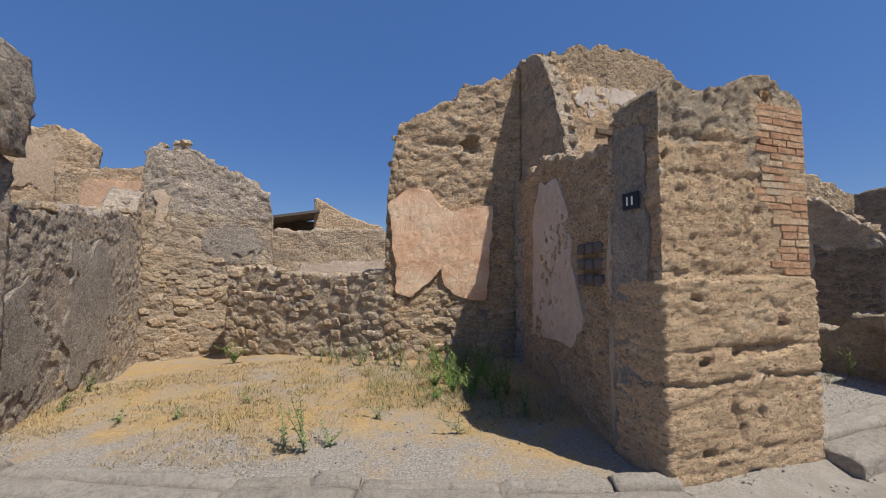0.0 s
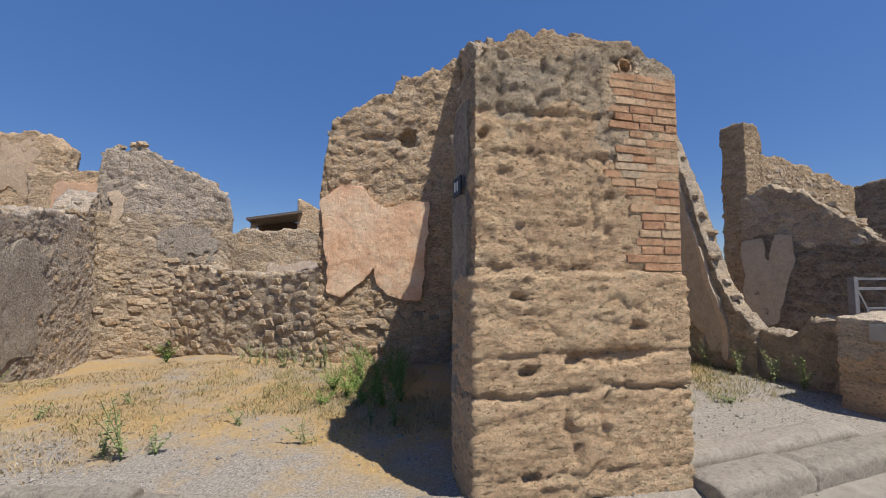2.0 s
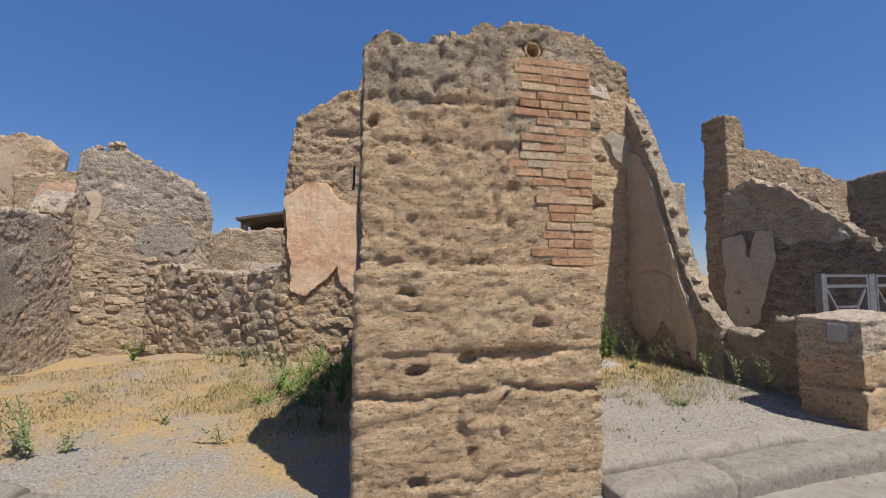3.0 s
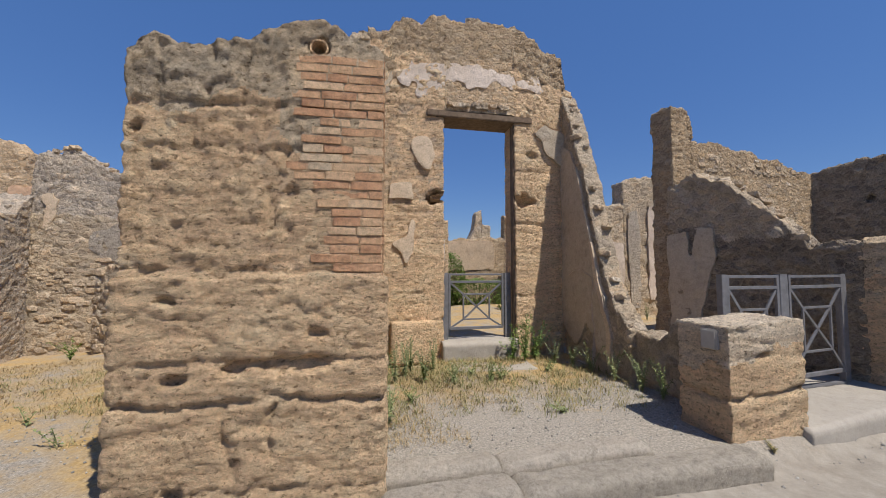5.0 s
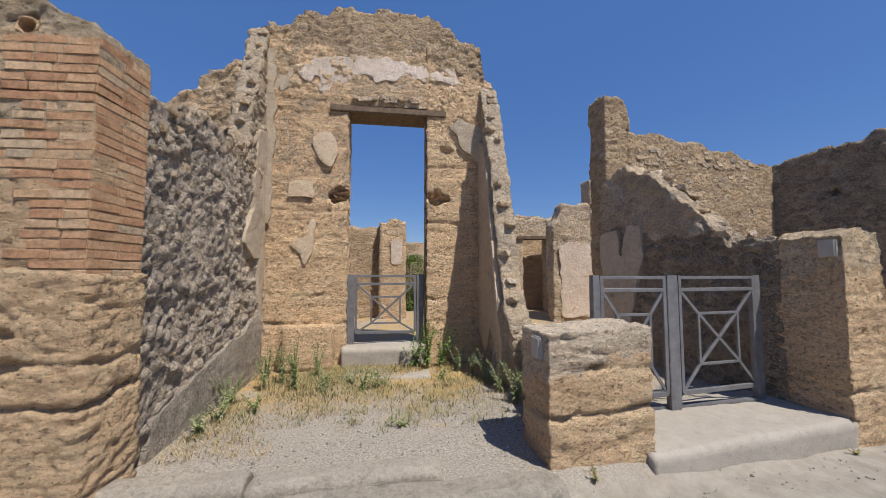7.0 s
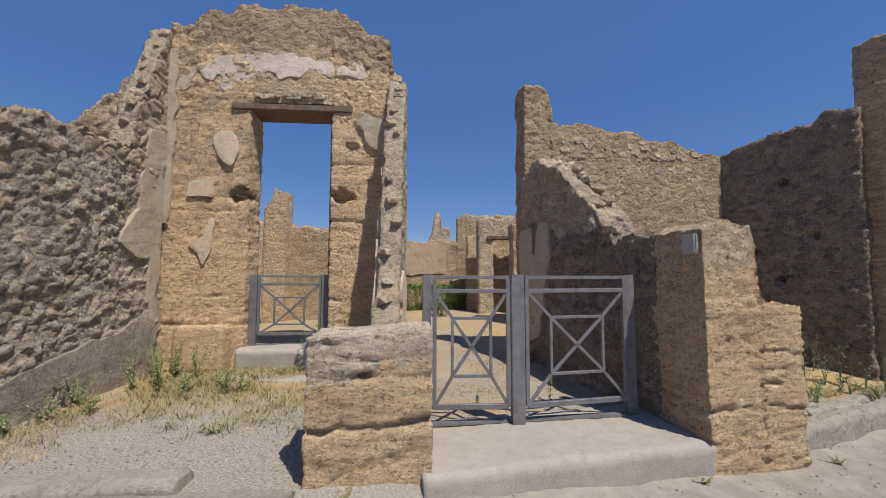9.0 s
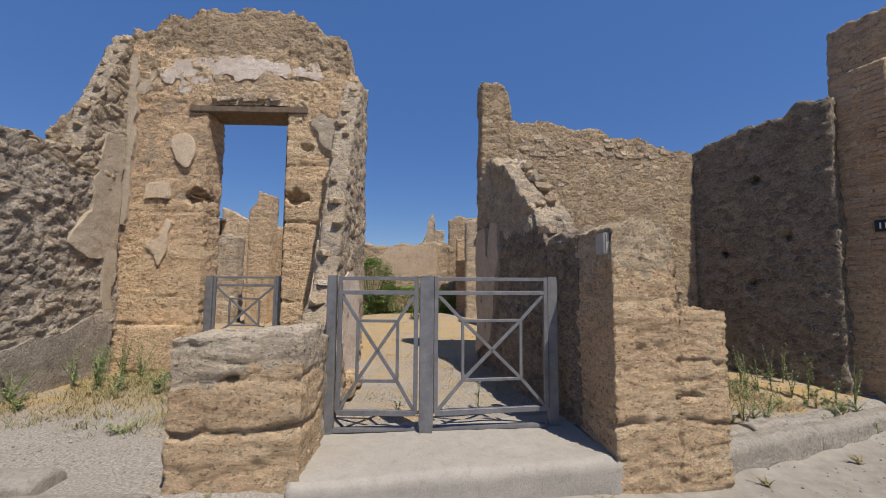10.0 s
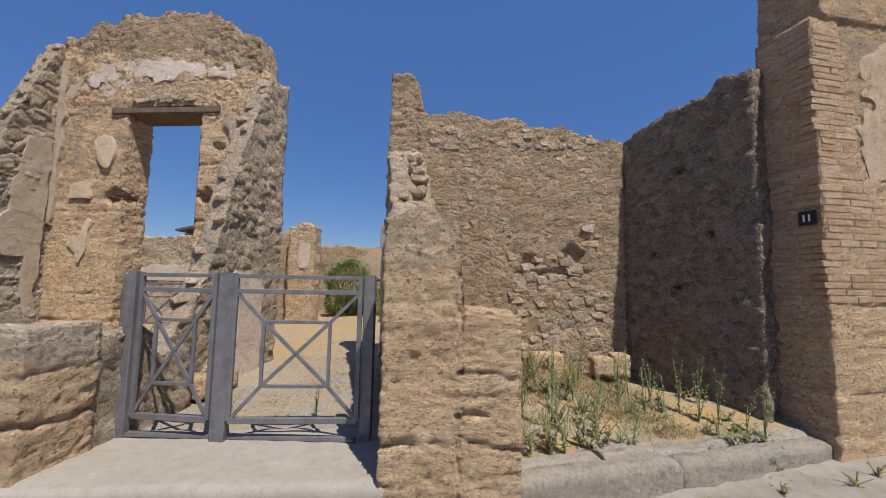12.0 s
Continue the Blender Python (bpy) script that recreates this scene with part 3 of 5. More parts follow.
def build_ground():
    xs = [-400, -150, -60, -25, -12] + [-8 + 0.14 * i for i in range(int(26 / 0.14))] + [18.5, 24, 40, 100, 400]
    ys = [-300, -60, -15, -4, 0, 1] + [1.5 + 0.14 * i for i in range(int(13 / 0.14))] + [15, 16, 18, 22, 30, 60, 150, 400]
    verts, grass, dust, faces = [], [], [], []
    for y in ys:
        for x in xs:
            verts.append((x, y, ground_z(x, y)))
            e = y - edge_y(x)
            dust.append(max(0.0, min(1.0, (0.25 - e) / 0.2)))
            g = 0.12
            if e > 0.3:
                g = 0.30 if x < 3 else (0.12 if x < 7.2 else 0.26)
                if x < 3:
                    g = 0.2 + 0.24 * min(1.0, max(0.0, (e - 0.5) / 0.9))
                elif x < 7.3:
                    g = 0.1 + 0.34 * min(1.0, max(0.0, (e - 1.4) / 1.2))
                elif x > 10.3:
                    g = 0.4
                if y > 5.6:
                    g = 0.4
            grass.append(g + 0.12 * noise.noise(Vector((x * 0.9, y * 0.9, 3))))
    w = len(xs)
    for j in range(len(ys) - 1):
        for i in range(w - 1):
            a = j * w + i
            faces.append((a, a + 1, a + 1 + w, a + w))
    me = bpy.data.meshes.new("ground")
    me.from_pydata(verts, [], faces)
    me.attributes.new("grass", 'FLOAT', 'POINT').data.foreach_set("value", grass)
    me.attributes.new("dust", 'FLOAT', 'POINT').data.foreach_set("value", dust)
    me.materials.append(M_GROUND)
    for p in me.polygons:
        p.use_smooth = True
    return tagged(new("ground", me), "gravel and dry straw-coloured grass beside a dusty pale street", "ground", "", "structure")


build_ground()


# ---------------------------------------------------------------- walls
P10_A, P10_B = (2.36, 2.38), (3.86, 2.25)
P10_PROF = [(0, 3.05), (0.15, 3.16), (0.3, 3.1), (0.6, 3.16), (0.85, 3.24), (1.0, 3.28), (1.2, 3.27), (1.36, 3.16), (1.51, 3.1)]


def quoin_left(z):
    return 1.25 if z < 1.7 else (1.13 if z < 2.24 else (0.95 if z < 2.42 else (1.06 if z < 2.65 else 0.94)))


def p10_style(p):
    if 1.62 < p.z < 3.11 and (p.x - 2.36) / 0.996 > quoin_left(p.z) - 0.02:
        return "flat"
    return "tuff" if p.z < 1.7 else "eroded"


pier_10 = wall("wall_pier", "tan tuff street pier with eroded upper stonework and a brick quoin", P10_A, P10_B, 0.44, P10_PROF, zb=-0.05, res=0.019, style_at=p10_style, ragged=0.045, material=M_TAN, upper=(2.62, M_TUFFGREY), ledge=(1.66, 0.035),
               joints=[(0.42, 0.03), (0.93, 0.07), (1.17, 0.04), (1.7, 0.04), (2.45, 0.03), (2.72, 0.05)], splits=[(0.63, 0.3, 0.93, 0.05), (0.88, 0.6, 0.93, 0.05), (0.2, 2.72, 3.1, 0.05), (0.46, 2.72, 3.1, 0.05), (0.68, 2.72, 3.1, 0.05), (0.36, 2.45, 2.72, 0.04)],
               dents=[(0.66, 1.13, 0.06, 0.045, 0.06), (0.27, 1.52, 0.045, 0.022, 0.05), (0.98, 1.13, 0.25, 0.04, 0.05), (0.34, 0.44, 0.05, 0.03, 0.06), (0.06, 2.55, 0.03, 0.03, 0.06), (0.35, 1.07, 0.06, 0.03, 0.06), (1.12, 1.32, 0.05, 0.03, 0.05), (1.1, 3.13, 0.06, 0.055, 0.12), (0.82, 1.98, 0.04, 0.22, 0.02)])
DIV_A, DIV_B = (3.8, 2.72), (3.88, 6.1)
DIV_PROF = [(0, 2.85), (0.3, 3.0), (1.0, 3.2), (1.5, 3.25), (3.3, 3.3)]
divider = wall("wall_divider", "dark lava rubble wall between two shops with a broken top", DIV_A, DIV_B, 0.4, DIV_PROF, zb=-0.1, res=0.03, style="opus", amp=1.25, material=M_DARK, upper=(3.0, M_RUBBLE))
DU_A, DU_B = (3.835, 4.2), (3.885, 6.36)
DU_PROF = [(0, 3.2), (0.6, 3.32), (0.72, 3.85), (0.96, 4.5), (1.1, 4.85), (1.25, 5.2), (1.5, 5.42), (2.16, 5.5)]
divider_upper = wall("wall_divider_upper", "broken stepped rubble rising towards a tall wall", DU_A, DU_B, 0.24, DU_PROF, zb=3.0, res=0.03, style="rubble", amp=0.9, material=M_RUBBLE)
DL_A, DL_B = (2.4, 2.81), (3.57, 6.1)
DL_PROF = [(0, 2.75), (0.3, 2.8), (0.85, 2.86), (1.0, 2.95), (1.5, 3.1), (2.0, 3.2), (3.5, 3.25)]
wall("wall_divider_core", "rubble core between the two faces of a dividing wall", (2.64, 2.84), (3.02, 4.2), -0.5, [(0, 2.6), (1.4, 2.75)], zb=-0.1, res=0.06, style="rubble", material=M_RUBBLE)
divider_lining = wall("wall_divider_lining", "shaded lining of grey-brown rubble with a small latticed niche", DL_A, DL_B, -0.24, DL_PROF, zb=-0.1, res=0.036, style="opus", material=M_OCHRE, dents=[(0.5, 1.8, 0.2, 0.2, 0.05)])
BK_A, BK_B = (1.36, 6.75), (3.62, 6.1)
BACK_PROF = [(0, 2.95), (0.06, 3.5), (0.2, 4.3), (0.75, 4.55), (1.2, 4.75), (1.25, 5.0), (1.9, 5.15), (2.4, 5.4)]
back = wall("wall_back_plastered", "tall ochre rubble back wall with faded pink plaster below", BK_A, BK_B, 0.45, BACK_PROF, zb=-0.1, res=0.036, material=M_OCHRE, dents=[(1.46, 3.93, 0.13, 0.13, 0.2), (0.95, 3.95, 0.3, 0.06, 0.05)])
LW_A, LW_B = (-1.3, 8.65), (1.36, 6.75)
LOW_PROF = [(0, 1.72), (0.5, 1.78), (1.2, 1.66), (2.1, 1.6), (3.3, 1.72)]
low = wall("wall_back_low", "low back wall of grey and tan rubble", LW_A, LW_B, 0.45, LOW_PROF, zb=-0.3, res=0.036, material=M_RUBBLE)
TL_A, TL_B = (-3.0, 9.5), (-0.62, 9.6)
TALL_PROF = [(0, 3.7), (0.1, 4.2), (0.25, 4.35), (0.4, 4.2), (0.65, 4.4), (1.0, 4.15), (1.4, 3.9), (2.05, 3.65), (2.3, 3.4), (2.38, 2.9)]
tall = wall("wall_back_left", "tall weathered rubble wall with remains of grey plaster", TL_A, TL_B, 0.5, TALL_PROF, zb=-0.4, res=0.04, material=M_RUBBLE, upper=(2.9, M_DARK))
LF_A, LF_B = (-2.4, 4.6), (-2.98, 9.52)
LEFT_PROF = [(0, 2.25), (0.6, 2.3), (2, 2.46), (3.4, 2.6), (4.4, 2.78), (5.0, 3.3)]
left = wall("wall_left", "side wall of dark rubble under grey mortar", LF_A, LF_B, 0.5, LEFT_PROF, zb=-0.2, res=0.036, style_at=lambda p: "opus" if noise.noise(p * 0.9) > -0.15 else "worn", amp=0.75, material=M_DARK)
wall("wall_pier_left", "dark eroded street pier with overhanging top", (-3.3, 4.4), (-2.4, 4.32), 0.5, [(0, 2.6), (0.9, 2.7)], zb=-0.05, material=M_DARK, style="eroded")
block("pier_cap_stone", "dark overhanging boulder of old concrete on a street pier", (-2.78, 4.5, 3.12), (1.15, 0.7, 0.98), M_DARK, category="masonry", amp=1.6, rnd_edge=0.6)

DW_A, DW_B = (3.86, 5.52), (7.28, 5.44)
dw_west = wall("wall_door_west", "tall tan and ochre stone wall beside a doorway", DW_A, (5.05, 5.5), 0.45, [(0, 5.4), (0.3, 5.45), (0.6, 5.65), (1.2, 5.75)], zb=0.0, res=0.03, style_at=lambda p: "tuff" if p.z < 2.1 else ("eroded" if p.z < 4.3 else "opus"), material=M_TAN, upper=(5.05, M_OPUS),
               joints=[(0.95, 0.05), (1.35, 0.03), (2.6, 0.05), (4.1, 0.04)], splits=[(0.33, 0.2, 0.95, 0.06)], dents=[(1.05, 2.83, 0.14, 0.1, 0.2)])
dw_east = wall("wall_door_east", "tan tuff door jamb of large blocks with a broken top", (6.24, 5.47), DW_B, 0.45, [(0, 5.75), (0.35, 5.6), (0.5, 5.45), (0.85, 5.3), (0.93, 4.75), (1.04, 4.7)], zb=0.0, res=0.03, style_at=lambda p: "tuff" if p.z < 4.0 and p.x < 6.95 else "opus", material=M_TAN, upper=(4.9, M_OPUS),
               joints=[(0.7, 0.04), (1.3, 0.06), (2.45, 0.06), (3.3, 0.05), (4.05, 0.04)], dents=[(0.16, 2.82, 0.14, 0.1, 0.2), (0.3, 3.6, 0.1, 0.05, 0.1)])
dw_over = wall("wall_over_door", "rubble masonry with crumbling white plaster over the doorway", (5.03, 5.5), (6.26, 5.47), 0.45, [(0, 5.75), (0.6, 5.82), (1.22, 5.75)], zb=4.24, res=0.036, amp=0.62, material=M_OCHRE, upper=(5.15, M_OPUS))
C_A, C_B = (7.02, 3.85), (7.12, 5.9)
C_PROF = [(0, 0.95), (0.25, 1.2), (0.5, 1.65), (0.7, 2.25), (0.88, 2.9), (1.15, 3.65), (1.35, 4.15), (1.6, 4.6), (2.1, 4.75)]
passage_west = wall("wall_passage_west", "ragged end of a rubble wall with pale plaster", C_A, C_B, -0.25, C_PROF, zb=0.0, res=0.036, amp=0.75, material=M_RUBBLE)
wall("wall_passage_low", "low rubble wall behind the street pier", (7.14, 2.8), (7.1, 3.9), -0.4, [(0, 1.2), (0.5, 1.16), (0.62, 0.98), (1.1, 0.93)], zb=0.0, material=M_RUBBLE)
pier_a = wall("wall_pier_low", "low pier of worn tan tuff blocks with a pale top", (6.72, 2.36), (7.56, 2.36), 0.5, [(0, 1.22), (0.84, 1.25)], zb=-0.05, res=0.022, style_at=lambda p: "tuff_top" if p.z > 1.13 + 0.06 * noise.noise(p * 5) else "tuff", ragged=0.02, material=M_TAN, upper=(0.95, M_PALETUFF),
              joints=[(0.63, 0.08), (0.95, 0.04), (0.38, 0.02)], dents=[(0.38, 0.97, 0.05, 0.02, 0.06)])
pier_b = wall("wall_pier_gate", "stepped tan tuff gate pier, grey and rough at the top", (9.74, 2.55), (10.64, 2.6), 0.6, [(0, 2.02), (0.2, 2.1), (0.46, 2.06), (0.49, 1.98), (0.53, 1.47), (0.56, 1.42), (0.9, 1.4)], zb=-0.05, res=0.024, style_at=lambda p: "eroded" if p.z > 1.5 else "tuff", ragged=0.025, material=M_TAN, upper=(1.75, M_TUFFGREY), joints=[(0.58, 0.05), (1.45, 0.025), (1.0, 0.015)],
              splits=[(0.52, 0.1, 0.5, 0.03)], dents=[(0.22, 1.12, 0.05, 0.015, 0.03), (0.62, 1.03, 0.12, 0.014, 0.025), (0.6, 0.76, 0.14, 0.02, 0.03)])
D_A, D_B = (9.72, 3.1), (9.16, 5.4)
D_PROF = [(0, 2.02), (0.45, 1.98), (0.55, 2.15), (0.83, 2.5), (1.4, 3.05), (1.8, 3.22), (2.4, 3.25)]
# below the upper rubble, this face's shade is deepened by a darker stone colour
passage_east = wall("wall_passage_east", "rubble wall with a sloping broken top", D_A, D_B, -0.42, D_PROF, zb=0.0, res=0.036, material=M_BROWN_SHADED, upper=(2.2, M_RUBBLE))
wall("wall_spur", "slender broken spur of small ochre masonry", (9.2, 5.3), (9.63, 5.3), 0.45, [(0, 4.68), (0.3, 4.62), (0.4, 4.45), (0.43, 4.2)], zb=0.0, material=M_OPUS, style="opus", ragged=0.05, res=0.036)
SB_A, SB_B = (9.62, 5.3), (12.45, 5.26)
shop_back = wall("wall_shop_back", "back wall of small ochre rubble with a patched hole", SB_A, SB_B, 0.45, [(0, 3.98), (0.9, 3.93), (1.9, 3.78), (2.83, 3.58)], zb=0.0, style="opus", res=0.036, amp=0.62, material=M_OPUS, dents=[(2.15, 1.98, 0.16, 0.12, 0.14), (1.55, 1.9, 0.1, 0.08, 0.1), (1.9, 1.75, 0.5, 0.05, 0.06)])
SE_A, SE_B = (12.42, 5.4), (13.17, 3.92)
# dark stones, coloured darker still to deepen the shade on this wall
wall("wall_shop_east", "side wall of small brown and black rubble, coloured darker for its shade", SE_A, SE_B, 0.45, [(0, 3.58), (0.9, 3.72), (1.7, 3.84)], zb=0.0, style="opus", res=0.036, material=M_BROWN_SHADED, dents=[(0.9, 3.0, 0.06, 0.06, 0.12), (0.5, 2.0, 0.05, 0.05, 0.12), (1.2, 2.2, 0.05, 0.05, 0.1), (0.8, 1.6, 0.05, 0.06, 0.1)])
def brick_reach(z):
    """How far the brickwork of the last pier goes before old plaster and tuff cover it."""
    return 2.04 if z < 1.85 else (0.95 if z < 2.3 else (0.62 if z < 2.6 else (0.44 if z < 3.4 else 0.34)))


P15_A, P15_B = (13.45, 3.56), (15.5, 4.06)
pier_15 = wall("wall_pier_brick", "street pier of tuff blocks below and thin brick above", P15_A, P15_B, 0.5, [(0, 4.12), (0.3, 4.15), (1.0, 4.2), (2.06, 4.1)], zb=-0.05, res=0.036, style_at=lambda p: "tuff" if p.z < 1.48 else ("flat" if (p.x - 13.45) * 1.03 < brick_reach(p.z) else "eroded"), material=M_TAN, ragged=0.03, joints=[(0.72, 0.04), (1.48, 0.03)])
block("pier_cap_stone", "weathered tan block on top of a brick pier", (13.92, 3.95, 4.45), (0.95, 0.6, 0.66), M_TAN, rz=0.25, category="masonry", rnd_edge=0.3)

# ---------------------------------------------------------------- brick quoins
bricks_on(pier_10, P10_A, P10_B, 1.63, 3.09, 0.0575, (0.12, 0.27), -1, M_BRICK, from_at=quoin_left, proud=0.004, depth=0.09, seed=3, jag=0.07)
bricks_on(pier_10, P10_B, (3.898, 2.69), 1.63, 3.07, 0.0575, (0.18, 0.28), -1, M_BRICK, proud=0.004, depth=0.09, seed=4)


bricks_on(pier_15, P15_A, P15_B, 1.48, 4.08, 0.062, (0.16, 0.34), -1, M_BRICK2, from_at=lambda z: -0.015, upto=brick_reach, proud=0.005, depth=0.1, seed=5, jag=0.05)
bricks_on(pier_15, (13.345, 4.04), P15_A, 1.48, 4.1, 0.062, (0.2, 0.3), -1, M_BRICK2, proud=0.01, depth=0.1, seed=6)
# clay pipe mouth in the top of the pier
_bm = bmesh.new()
for k in range(16):
    a0, a1 = 2 * math.pi * k / 16, 2 * math.pi * (k + 1) / 16
    ring = []
    for a in (a0, a1):
        for r, y in ((0.047, 0.0), (0.058, 0.006 * math.sin(5 * a)), (0.06, 0.16), (0.047, 0.16)):
            ring.append(_bm.verts.new((3.455 + r * math.cos(a), 2.292 + y, 3.12 + r * math.sin(a))))
    for j in range(4):
        _bm.faces.new((ring[j], ring[(j + 1) % 4], ring[4 + (j + 1) % 4], ring[4 + j]))
bmesh.ops.remove_doubles(_bm, verts=_bm.verts, dist=0.0005)
bmesh.ops.recalc_face_normals(_bm, faces=_bm.faces)
part("clay_pipe", _bm, M_BRICK, pier_10, "broken clay pipe mouth")

# ---------------------------------------------------------------- plaster
plaster(back, BK_A, BK_B, -1, [(0.0, 2.9), (0.1, 2.2), (0.16, 1.32), (0.44, 1.22), (0.6, 1.45), (0.92, 1.72), (1.0, 1.45), (1.2, 1.28), (1.65, 1.18), (1.78, 1.8), (1.86, 2.86), (1.5, 2.8), (1.12, 2.72), (0.85, 2.95), (0.72, 3.13), (0.4, 3.12)], M_PLASTER, proud=0.07, label="faded pink and cream plaster")
plaster(divider_lining, DL_A, DL_B, 1, [(1.0, 0.9), (0.62, 1.24), (0.9, 1.72), (1.06, 2.33), (1.4, 2.85), (2.1, 2.95), (2.5, 2.4), (2.5, 0.8), (1.7, 0.85)], M_WHITEPL, proud=0.025)
plaster(tall, TL_A, TL_B, -1, [(0.28, 1.7), (0.26, 3.3), (0.42, 3.45), (0.44, 1.7)], M_PATCH, proud=0.02, wob=0.12)
plaster(tall, TL_A, TL_B, -1, [(1.2, 1.9), (1.15, 2.5), (1.5, 2.7), (2.0, 2.6), (2.2, 2.0), (1.7, 1.8)], M_GREYPL, wob=0.3, proud=0.02)
plaster(left, LF_A, LF_B, -1, [(1.8, 0.35), (1.55, 1.2), (1.8, 1.95), (2.6, 2.1), (3.2, 1.9), (3.4, 0.9), (2.8, 0.4)], M_GREYPL, wob=0.3, proud=0.03, res=0.04)
plaster(left, LF_A, LF_B, -1, [(0.3, 0.5), (0.2, 1.5), (0.7, 1.7), (1.0, 1.0), (0.8, 0.4)], M_GREYPL, wob=0.3, proud=0.03, res=0.04)
plaster(dw_west, DW_A, DW_B, -1, [(0.33, 2.78), (0.33, 3.03), (0.66, 3.04), (0.7, 2.78)], M_PATCH, proud=0.025, wob=0.02)
plaster(dw_west, DW_A, DW_B, -1, [(0.36, 2.1), (0.6, 2.2), (0.66, 2.5), (0.74, 2.45), (0.7, 2.0), (0.6, 1.74), (0.52, 1.95)], M_PATCH, proud=0.025, wob=0.02)
plaster(dw_west, DW_A, DW_B, -1, [(0.66, 3.62), (0.7, 3.74), (0.82, 3.8), (0.95, 3.76), (1.02, 3.6), (1.03, 3.4), (0.98, 3.26), (0.88, 3.24), (0.78, 3.36)], M_PATCH, proud=0.025, wob=0.02)
plaster(dw_west, DW_A, DW_B, -1, [(-0.02, 2.4), (-0.02, 5.0), (0.1, 5.0), (0.14, 3.6), (0.08, 2.4)], M_PALE)
plaster(dw_west, DW_A, DW_B, -1, [(0.5, 4.7), (0.66, 4.98), (1.18, 5.02), (1.18, 4.7), (0.75, 4.45)], M_WHITEPL, wob=0.2, proud=0.012)
plaster(dw_over, DW_A, DW_B, -1, [(1.2, 4.75), (1.2, 5.02), (1.9, 5.0), (2.38, 4.98), (2.38, 4.74), (1.8, 4.62)], M_WHITEPL, wob=0.22, proud=0.012)
plaster(dw_east, DW_A, DW_B, -1, [(2.75, 3.95), (2.9, 4.1), (3.3, 3.95), (3.38, 3.45), (3.2, 3.4), (3.0, 3.6)], M_PALE)
plaster(dw_east, DW_A, DW_B, -1, [(3.2, 3.0), (3.2, 3.2), (3.34, 3.2), (3.34, 3.0)], M_WHITEPL)
plaster(passage_west, C_A, C_B, 1, [(0.34, 0.6), (0.36, 1.05), (0.6, 1.6), (0.8, 2.3), (1.05, 3.1), (1.3, 3.6), (1.62, 3.8), (1.62, 0.9), (1.2, 0.5), (0.9, 0.95), (0.6, 0.5)], M_PALE)
plaster(passage_west, C_A, C_B, -1, [(0.75, 0.3), (0.7, 1.6), (1.2, 1.7), (1.6, 1.5), (1.6, 0.3)], M_WHITEPL, proud=0.29)
plaster(passage_west, C_A, C_B, 1, [(0.33, 0.45), (0.35, 1.0), (0.58, 1.55), (0.72, 2.1), (0.78, 2.1), (0.65, 1.5), (0.44, 1.0), (0.42, 0.45)], M_PATCH, proud=0.06, wob=0.02)
plaster(divider, DIV_A, DIV_B, -1, [(2.0, 2.05), (2.25, 2.5), (2.4, 3.6), (2.72, 3.7), (2.72, 0.9), (2.55, 1.0), (2.52, 1.9), (2.3, 1.85)], M_PALE)
plaster(divider, DIV_A, DIV_B, -1, [(0.25, 0.2), (0.3, 0.55), (1.1, 0.75), (2.0, 0.95), (2.5, 1.1), (2.72, 1.1), (2.72, 0.25)], M_GREYPL)
plaster(passage_east, D_A, D_B, 1, [(2.36, 0.5), (2.36, 2.3), (2.05, 2.35), (2.0, 1.9), (1.85, 2.42), (1.65, 2.4), (1.6, 1.95), (1.75, 1.2), (1.9, 0.8)], M_PALE)

plaster(divider_lining, DL_A, DL_B, 1, [(-0.02, 0.3), (-0.02, 2.7), (0.1, 2.72), (0.14, 1.6), (0.12, 0.3)], M_PALE, proud=0.02)
plaster(pier_10, (2.36, 2.38), (2.39, 2.82), 1, [(0.1, 0.98), (0.12, 2.85), (0.44, 2.8), (0.46, 0.35), (0.14, 0.4)], M_GREYPL, proud=0.018, wob=0.06)
_q = Vector((*DL_A, 0))
_d = (Vector((*DL_B, 0)) - _q).normalized()
_n = Vector((-_d.y, _d.x, 0))
for _i in range(3):
    for _j in range(3):
        _bm = block_mesh((0, 0, 0), (0.15, 0.07, 0.11), 0, res=0.05, amp=0.25, rnd_edge=0.3)
        _st = part("niche_stone", _bm, M_TILE, divider_lining)
        _st.matrix_basis = Matrix.LocRotScale(_q + _d * (0.3 + 0.19 * _i) + _n * 0.004 + Vector((0, 0, 1.63 + 0.15 * _j)), Euler((0, 0, math.atan2(_d.y, _d.x))), None)

plaster(pier_15, P15_A, P15_B, -1, [(0.55, 2.75), (0.5, 3.5), (0.8, 3.9), (1.5, 3.9), (1.6, 2.9), (1.1, 2.55)], M_BROWNPL, proud=0.014, wob=0.2)
plaster(shop_back, SB_A, SB_B, -1, [(2.26, 2.32), (2.26, 2.42), (2.42, 2.4), (2.42, 2.31)], M_WHITEPL, wob=0.02)
plaster(dw_west, DW_A, DW_B, -1, [(0.05, 4.4), (0.1, 4.75), (0.4, 4.85), (0.5, 4.5)], M_PALE, wob=0.2, proud=0.012)
plaster(dw_east, DW_A, DW_B, -1, [(2.4, 4.7), (2.4, 4.95), (2.75, 4.95), (3.0, 4.7)], M_WHITEPL, wob=0.2, proud=0.01)

